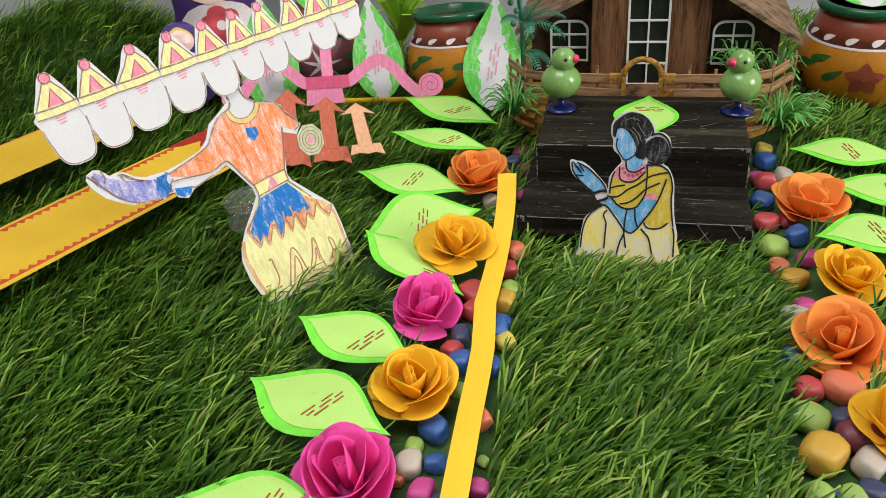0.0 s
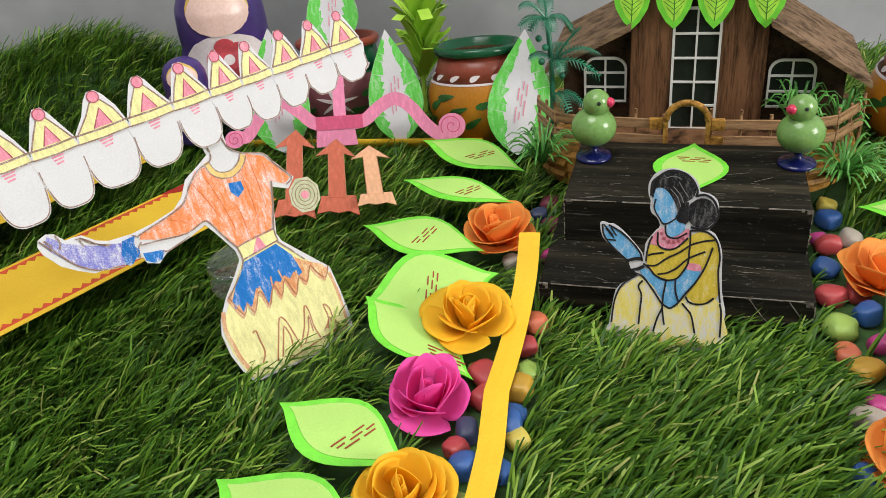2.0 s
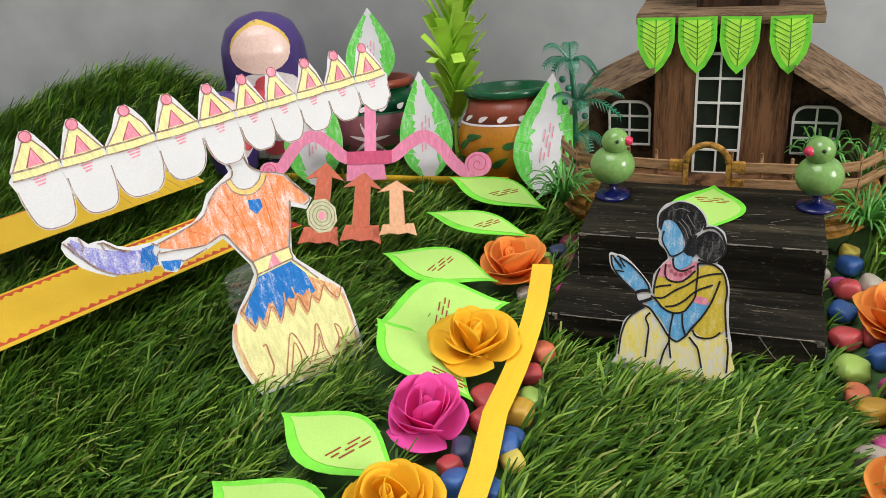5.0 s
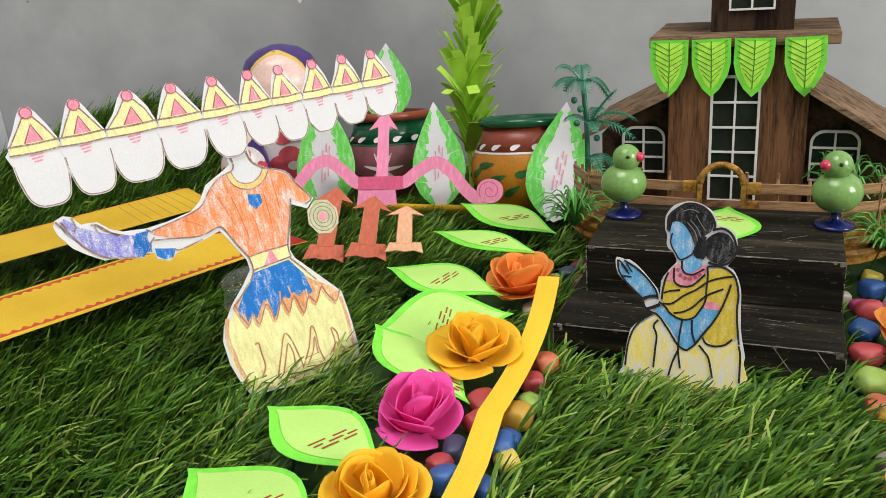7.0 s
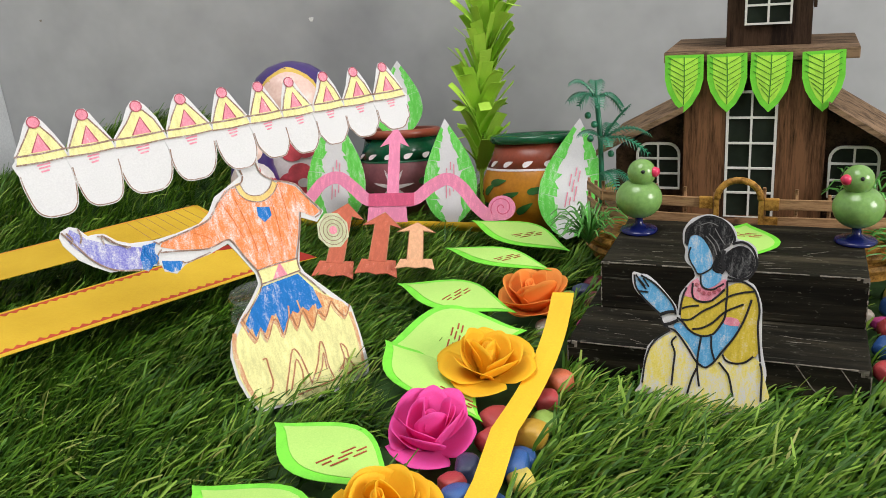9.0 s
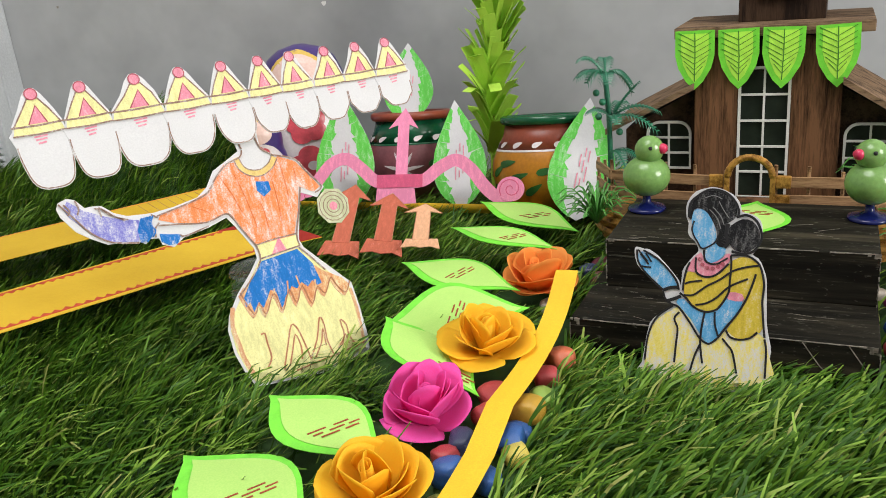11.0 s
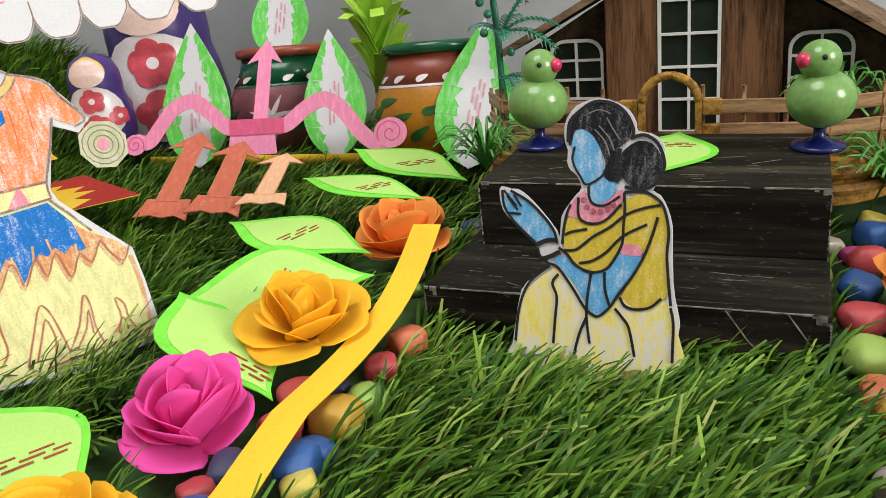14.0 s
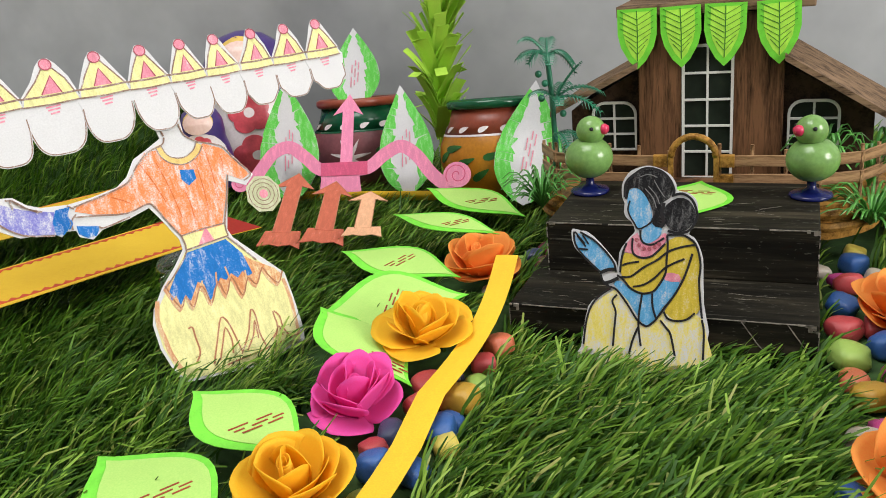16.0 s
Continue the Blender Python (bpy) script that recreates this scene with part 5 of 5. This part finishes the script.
    # pencil contours a little inside the cut edge
    for text in ("-11,173 -14,168 -25,165 -36,157 -45,147 -57,143 -74,140 -86,138", "-87,131 -75,129 -53,125 -38,128 -33,125 -28,113 -21,99", "11,165 29,158 36,146 45,132 38,128", "27,135 21,118 13,99 13,90",
                 "-21,99 -21,87 -32,75 -44,65", "12,89 20,78 28,66", "-148,161 -141,150 -133,137 -121,127 -103,122", "-106,140 -114,144 -121,151 -126,153", "-108,140 -118,147 -123,153 -123,146", "-137,161 -136,155 -138,151",
                 "-145,160 -142,155 -144,152", "-90,140 -86,137", "-86,133 -90,129 -91,123", "-74,121 -70,119 -52,122", "-21,99 -8,100 13,100", "-21,88 -4,89 13,90", "-12,180 -11,174", "2,182 4,172 12,165"):
        line(text, 9, 0.0011, 0.0007)
    # scribble over the sleeve and trunk
    for x0_, y0_, x1_, y1_ in ((-34, 158, -24, 126), (-22, 156, -16, 112), (-8, 132, -8, 104), (6, 150, 4, 108), (16, 156, 14, 118), (26, 152, 24, 138), (-60, 139, -48, 131)):
        line(f"{x0_},{y0_} {(x0_ + x1_) / 2 + 1},{(y0_ + y1_) / 2} {x1_},{y1_}", 11, 0.0006, 0.0002)
    for k in range(5):
        line(f"{-101 + k * 2},{122 + k * 0.5} {-98 + k * 2},128 {-100 + k * 2},133 {-97 + k * 2},139", 2, 0.0010, 0.0008)
    # eight-sided shield with pencil rings
    prism(bm, [(0.050 + 0.0145 * math.cos(a), 0.114 + 0.0152 * math.sin(a)) for a in np.linspace(0.2, 5.7, 8)], 0.0013, 0.0019, 7)
    for r in (0.0120, 0.0088, 0.0055):
        stroke(bm, [(0.050 + r * math.cos(a), 0.114 + r * math.sin(a)) for a in np.linspace(0, 6.28, 17)[:-1]], 0.0006, 0.0019, 0.0021, 9, True)
    prism(bm, [(0.050 + 0.0036 * math.cos(a), 0.114 + 0.0036 * math.sin(a)) for a in np.linspace(0, 5.5, 8)], 0.0019, 0.0022, 5)
    # the row of blank faces with peaked hats: left edge, right edge, chin x and y, peak x
    heads = ((-163, -129, -145, 172, -145), (-129, -97, -113, 173, -113), (-97, -59, -80, 175, -75), (-59, -24, -45, 177, -42), (-24, 7, -8, 178, -9), (7, 35, 22, 181, 21), (35, 63, 48, 180, 48), (63, 91, 75, 182, 79), (91, 121, 105, 183, 108), (121, 152, 136, 184, 137))
    for i, (xa, xb, cx, chin, peak) in enumerate(heads):
        lift = 0.0022 + 0.0004 * (i % 2)
        mid, h = (xa + xb) / 2, (xb - xa) / 2
        low = (1.0, 1.02, 1.0, 0.82, 0.48)
        ys = (215, 204, 194, chin + 7, chin + 1.0)
        lean = [mid + (cx - mid) * k / 4 for k in range(5)]
        out = soft_loop([(m_ - h * f, y) for m_, f, y in zip(lean, low, ys)] + [(cx, chin)] + [(m_ + h * f, y) for m_, f, y in zip(lean[::-1], low[::-1], ys[::-1])], 3)
        prism(bm, [(x / 1000, y / 1000) for x, y in out], lift, lift + 0.0007, 0)
        stroke(bm, [((x * 0.955 + cx * 0.045) / 1000, (y * 0.965 + 200 * 0.035) / 1000) for x, y in out[3:-5]], 0.0008, lift + 0.0007, lift + 0.0009, 9)
        # hat: rounded flanks, a band below, a ball at the peak
        hat = [(xa, 213), (xb, 213), (xb - h * 0.04, 219), (peak + h * 0.66, 229), (peak + h * 0.36, 239), (peak + 2.6, 243.5), (peak - 2.6, 243.5), (peak - h * 0.36, 239), (peak - h * 0.66, 229), (xa + h * 0.04, 219)]
        prism(bm, [(x / 1000, y / 1000) for x, y in hat], lift + 0.0007, lift + 0.0011, 0)
        ins = [(xa + 0.5, 211.5), (xb - 0.5, 211.5), (xb - h * 0.12, 218), (peak + h * 0.52, 228), (peak + h * 0.20, 236), (peak - h * 0.20, 236), (peak - h * 0.52, 228), (xa + h * 0.12, 218)]
        prism(bm, [(x / 1000, y / 1000) for x, y in ins], lift + 0.0011, lift + 0.0013, 3)
        stroke(bm, [(x / 1000, y / 1000) for x, y in ins[2:]], 0.0010, lift + 0.0013, lift + 0.0015, 9)
        for y, w in ((211.6, 0.0010), (217.6, 0.0013)):
            stroke(bm, [(xa / 1000, y / 1000), (mid / 1000, (y - 0.5) / 1000), (xb / 1000, (y + 0.3) / 1000)], w, lift + 0.0013, lift + 0.0015, 9)
        tri = [(peak - h * 0.34 + (mid - peak) * 0.5, 218.5), (peak + h * 0.36 + (mid - peak) * 0.5, 218.5), (peak + 0.8, 231)]
        prism(bm, [(x / 1000, y / 1000) for x, y in tri], lift + 0.0013, lift + 0.0015, 5)
        stroke(bm, [(x / 1000, y / 1000) for x, y in (tri[0], tri[2], tri[1])], 0.0009, lift + 0.0015, lift + 0.0017, 12)
        ball_ = [(peak / 1000 + 0.0040 * math.cos(a), 0.2392 + 0.0040 * math.sin(a)) for a in np.linspace(0, 5.9, 12)]
        prism(bm, ball_, lift + 0.0013, lift + 0.0017, 5)
        stroke(bm, ball_, 0.0008, lift + 0.0017, lift + 0.0019, 12, True)
        for q, wide in ((0.2050, 0.16), (0.2075, 0.22), (0.2097, 0.26)):
            stroke(bm, [((mid - h * wide) / 1000, q - 0.0003), ((mid + h * wide) / 1000, q + 0.0003)], 0.0012, lift + 0.0007, lift + 0.0009, 5)
    return whole("paper_figure", bm, mats, m, "crayoned cut-out paper figure with many heads leaning on a jar", "paper figure")


many_headed_figure()


def seated_figure():
    m = plane_pose((0.1892, 0.6951, 0.005), (0.931, -0.365, 0), (0.1136, 0.2897, 0.9504))
    mats = [M_PAPER, M_P_BLACK, M_P_SKY, M_P_SHAWL, M_P_ROBE, M_P_PINK, M_BLACK, M_P_GREY_PALE, M_P_WINE]
    bm = bmesh.new()
    out = mm("-23,117 -21,123 -17,128 -10,131 -4,132 4,130 11,126 15,120 16,116 23,115 29,111 31,104 31,97 29,92 26,87 30,85 34,79 37,71 38,62 40,42 43,30 45,22 44,12 44,-9 3,-12 -45,-12 -44,-1 -43,11 -41,29 -34,37 -25,44 -31,49 -36,56 -47,64 -55,71 -58,80 -57,84 -51,83 -47,83 -40,79 -32,72 -23,63 -21,59 -21,70 -18,76 -14,82 -11,86 -14,92 -18,95 -20,99 -20,105 -22,109")
    prism(bm, soft_loop(out, 2), 0, 0.0008)
    z0, z1 = 0.0009, 0.0012

    def fill(text, mi, lift=0.0):
        prism(bm, soft_loop(mm(text), 2), z0 + lift, z1 + lift, mi)

    def line(text, w=0.0014, lift=0.0006, mi=6):
        stroke(bm, soft_line(mm(text), 4), w, z0 + lift, z1 + lift, mi)
    fill("-24,42 -34,34 -40,25 -41,14 -42,-2 -42,-10 43,-7 43,22 40,30 35,33 30,29 22,27 14,32 9,25 4,21 -3,23 -10,34 -19,44", 4)
    fill("-17,70 -11,70 -6,67 2,69 14,82 22,85 29,83 34,75 36,62 38,37 34,33 30,29 23,27 16,31 15,34 25,55 14,57 10,49 5,44 -3,44 -11,46 -17,51 -19,62", 3, 0.0001)
    fill("-23,47 -18,50 -11,45 -1,43 5,45 10,50 13,57 23,54 20,45 13,35 8,25 4,21 -1,23 -11,36", 2, 0.0002)
    fill("-55,79 -51,81 -47,81 -40,77 -31,69 -25,63 -23,59 -32,55 -43,63 -52,69", 2)
    fill("-18,112 -16,115 -12,116 -7,113 -2,106 0,99 2,93 8,89 6,83 1,79 -4,78 -6,82 -6,88 -9,88 -12,92 -15,96 -17,101 -18,107", 2, 0.0001)
    fill("-9,85 -16,77 -17,71 -11,70 -5,68 2,70 10,78 12,85 9,86 6,82 -1,78 -6,79", 5, 0.0003)
    fill("-20,109 -20,118 -16,125 -8,129 0,129 7,126 12,120 13,115 11,110 7,107 6,102 8,94 6,90 1,92 1,99 -2,106 -7,113 -12,116 -17,115 -18,108", 1, 0.0003)
    fill("7,99 10,106 17,111 24,110 29,104 30,97 27,92 22,88 14,89 10,93", 1, 0.0002)
    fill("13,59 22,59 23,54 13,54", 5, 0.0003)
    # marker lines of the hair, shawl, arms and robe
    for text in ("-18,61 -14,63 -6,65", "-18,53 -11,54 -3,61 6,67 14,74 23,78 31,80", "-9,47 -2,49 5,54 11,61 16,65 25,70", "12,85 13,77 13,68 13,59 9,50 5,45 -3,43 -11,46 -16,51 -21,54", "30,74 28,65 25,55 20,44 13,33 9,26 4,21 1,21 -4,24 -11,33 -20,43 -25,45",
                 "12,85 22,86 29,83 33,78 36,67 36,56 38,42 40,31", "14,32 17,28 23,27 30,29 35,34", "-25,44 -36,34 -41,20 -42,1", "-20,40 -23,35 -20,28 -20,17 -20,3", "-2,43 -3,31 -3,22 -2,15 0,6", "-3,19 -6,10 -8,-1", "5,44 6,35 9,27", "12,26 16,22 20,17 24,3",
                 "-56,82 -54,73 -46,64 -34,55", "-51,82 -40,77 -30,69 -24,62 -22,56", "-16,77 -18,71 -19,62 -19,56", "40,30 42,22 43,3", "-12,81 -11,71 -5,68 3,70 11,79"):
        line(text)
    for text in ("-55,82 -47,74", "-49,80 -44,74", "-51,70 -44,70", "-53,79 -46,72", "-33,53 -30,47 -25,45", "-16,107 -17,101 -15,96 -12,92 -9,88 -5,89 0,93 1,96"):
        line(text, 0.0011)
    for text in ("-34,54 -28,57 -22,58", "-30,47 -25,49 -20,52"):
        line(text, 0.0024)
    line("-20,109 -20,119 -15,125 -7,130 3,129 10,124 14,117 14,113", 0.0017)
    line("13,112 20,114 27,110 31,101 30,95 26,89 19,87 12,88", 0.0017)
    line("8,107 7,100 9,94 7,90", 0.0024)
    # pale strands left between the pencil strokes of the hair
    for text in ("-6,116 0,110 3,103", "-4,118 2,112 5,106", "0,122 4,116 8,111", "-10,124 -4,126 2,124"):
        line(text, 0.0006, 0.0007, 7)
    # necklace: a dark line with beads
    line("-7,87 -6,81 -3,78 3,78 10,83", 0.0013, 0.0007)
    for x, y in ((-9, 80), (-7, 76.5), (-3.5, 74.5), (0.5, 74.5), (4, 76), (7, 78.5)):
        prism(bm, [((x + 1.5 * math.cos(a)) / 1000, (y + 1.5 * math.sin(a)) / 1000) for a in np.linspace(0, 5.4, 7)], z0 + 0.0007, z1 + 0.0008, 8)
    return whole("paper_figure", bm, mats, m, "crayoned cut-out paper figure seated before the dark steps", "paper figure")


seated_figure()


def jar():
    t = thing("glass_jar", pose(-0.153, 0.732, 0.0), "small clear glass jar propping the paper figure", "jar")
    bm = bmesh.new()
    lathe(bm, [(0.027, 0), (0.030, 0.003), (0.030, 0.052), (0.0285, 0.057), (0.0265, 0.060)], 40)
    part("body", bm, M_GLASS, t, smooth=True)
    bm = bmesh.new()
    lathe(bm, [(0.0262, 0.0602), (0.0268, 0.062), (0.0280, 0.064), (0.0268, 0.066), (0.0280, 0.068), (0.0268, 0.070), (0.0280, 0.072), (0.0272, 0.0755), (0.0262, 0.077), (0.0250, 0.0755)], 40)
    part("screw_neck", bm, M_GLASS, t, "ribbed glass screw neck", smooth=True)
    return t


jar()

# ---- white trim at the wall's far end ----
bm = bmesh.new()
box(bm, -0.95, -0.823, 1.315, 1.36, -0.06, 2.1, 0.004)
whole("trim", bm, M_TRIM, Matrix(), "white painted door trim on the wall", "trim", kind="structure")
bm = bmesh.new()
for k in range(26):
    tube(bm, [(-0.88, 1.27, 0.02 + k * 0.011), (-0.82, 1.27, 0.02 + k * 0.011)], 0.0048, 8)
box(bm, -0.89, -0.81, 1.272, 1.30, -0.06, 0.31, 0.003)
whole("ribbed_panel", bm, M_TRIM, Matrix(), "white ribbed panel standing by the wall", "panel", smooth=False)

# ---- grass: far too many blades to count ----


def grass():
    rng = np.random.default_rng(7)
    N = 122000
    x = rng.uniform(-0.95, 0.72, N)
    y = rng.uniform(0.20, 1.29, N)
    h = HOUSE.inverted()
    hx, hy = h[0][0] * x + h[0][1] * y + h[0][3], h[1][0] * x + h[1][1] * y + h[1][3]
    keep = ~((hx > -0.112) & (hx < 0.104) & (hy > -0.274) & (hy < 0.0)) & ~((hx > -0.15) & (hx < 0.165) & (hy > -0.07) & (hy < 0.12))
    mid = np.interp(y, [0.38, 0.47, 0.60, 0.72, 0.84, 0.93], [0.0, 0.015, 0.040, 0.062, 0.088, 0.108])
    reach = np.where(y < 0.655, 0.014, 0.000)
    keep &= ~((x - mid > np.where(y < 0.64, -0.048, -0.020)) & (x - mid < reach) & (y < 0.93) & (y > 0.26) & (rng.random(N) < 0.98))
    keep &= ~((np.abs(x - mid) < 0.016) & (y < 0.64))
    for ax, ay, rx, ry, bl, bw in LEAF_BEDS:
        s, d = (x - ax + 0.012) * rx + (y - ay + 0.005) * ry, np.abs((x - ax + 0.012) * -ry + (y - ay + 0.005) * rx)
        inside = (s > -0.004) & (s < bl) & (d < bw * 0.47 * np.sin(np.pi * np.clip(s / bl, 0.02, 0.98)) + 0.003)
        keep &= ~(inside & (rng.random(N) < 0.96))
    for cx, cy in ((0.062, 0.842), (0.031, 0.704), (-0.002, 0.622), (-0.007, 0.526), (0.360, 0.618), (0.318, 0.452), (-0.052, 0.443), (0.376, 0.740), (0.323, 0.540)):
        keep &= (x - cx + 0.012) ** 2 + (y - cy + 0.008) ** 2 > 0.039 ** 2
    # flattened before the standing paper figure
    along, front = (x + 0.1025) * 0.713 + (y - 0.6945) * 0.701, (x + 0.1025) * 0.701 - (y - 0.6945) * 0.713
    keep &= ~((np.abs(along + 0.012) < 0.066) & (front > -0.03) & (front < 0.034) & (rng.random(N) < 0.72))
    strip = np.interp(y, [0.33, 0.41, 0.49, 0.54, 0.60, 0.668, 0.7195, 0.759, 0.80], [0.004, 0.0175, 0.033, 0.043, 0.052, 0.0655, 0.0765, 0.0845, 0.0897])
    keep &= ~((x - strip > -0.024) & (x - strip < np.where(y < 0.58, 0.015, 0.009)) & (y > 0.33) & (y < 0.80))
    for cx, cy, r in PEBBLE_BEDS:
        keep &= (x - cx + 0.008) ** 2 + (y - cy + 0.007) ** 2 > (r * 1.35) ** 2
    midr = np.interp(y, [0.38, 0.47, 0.60, 0.72, 0.84, 0.90], [0.272, 0.290, 0.318, 0.345, 0.368, 0.38])
    keep &= ~((x - midr > -0.024) & (x - midr < 0.018) & (y < 0.9) & (rng.random(N) < 0.96))
    for cx, cy, r in ((0.04, 1.108, 0.045), (-0.125, 1.185, 0.045), (0.546, 1.016, 0.045), (-0.235, 1.185, 0.04), (-0.292, 1.085, 0.02), (-0.153, 0.732, 0.028)):
        keep &= (x - cx) ** 2 + (y - cy) ** 2 > r * r
    x, y = x[keep], y[keep]
    n = len(x)
    z = np.array([ground_z(a, b) for a, b in zip(x, y)]) - 0.001
    # the pile is brushed one way, in loose tufts
    tuft_a = np.array([noise.noise(Vector((a * 26, b * 26, 4.0))) for a, b in zip(x, y)])
    az = 0.30 + tuft_a * 1.3 + rng.normal(0, 0.36, n)
    ln = rng.uniform(0.022, 0.048, n)
    lean = np.clip(rng.normal(1.20, 0.26, n), 0.3, 1.55)
    # pressed shorter in front of the steps
    hx, hy = h[0][0] * x + h[0][1] * y + h[0][3], h[1][0] * x + h[1][1] * y + h[1][3]
    ln = np.where((np.abs(hx) < 0.13) & (hy > -0.34), ln * 0.72, ln)
    w = rng.uniform(0.00075, 0.00130, n)
    side = np.stack([-np.sin(az + rng.normal(0, 0.5, n)), np.cos(az), rng.normal(0, 0.25, n)], 1)
    side /= np.linalg.norm(side, axis=1)[:, None]
    base = np.stack([x, y, z], 1)
    rows, p = [], base
    for i in range(4):
        rows.append(p)
        a = lean * (0.30 + 0.36 * i)
        p = p + np.stack([np.cos(az) * np.sin(a), np.sin(az) * np.sin(a), np.cos(a)], 1) * (ln / 3)[:, None]
    verts = np.empty((n, 8, 3))
    for i in range(4):
        k = (1.0, 1.0, 0.9, 0.55)[i]
        verts[:, 2 * i] = rows[i] - side * (w * k)[:, None]
        verts[:, 2 * i + 1] = rows[i] + side * (w * k)[:, None]
    o = (np.arange(n) * 8)[:, None]
    quads = np.concatenate([o + [[0, 1, 3, 2]], o + [[2, 3, 5, 4]], o + [[4, 5, 7, 6]]]).reshape(-1, 4)
    me = bpy.data.meshes.new("grass")
    me.vertices.add(n * 8)
    me.vertices.foreach_set("co", verts.reshape(-1))
    loops = quads.reshape(-1)
    me.loops.add(len(loops))
    me.loops.foreach_set("vertex_index", loops.astype(np.int32))
    starts = np.arange(len(quads)) * 4
    me.polygons.add(len(starts))
    me.polygons.foreach_set("loop_start", starts.astype(np.int32))
    me.update(calc_edges=True)
    me.validate()
    me.materials.append(M_GRASS)
    return tagged(new("grass", me), "dense green artificial grass with glossy blades", "grass", kind="stuff")


grass()
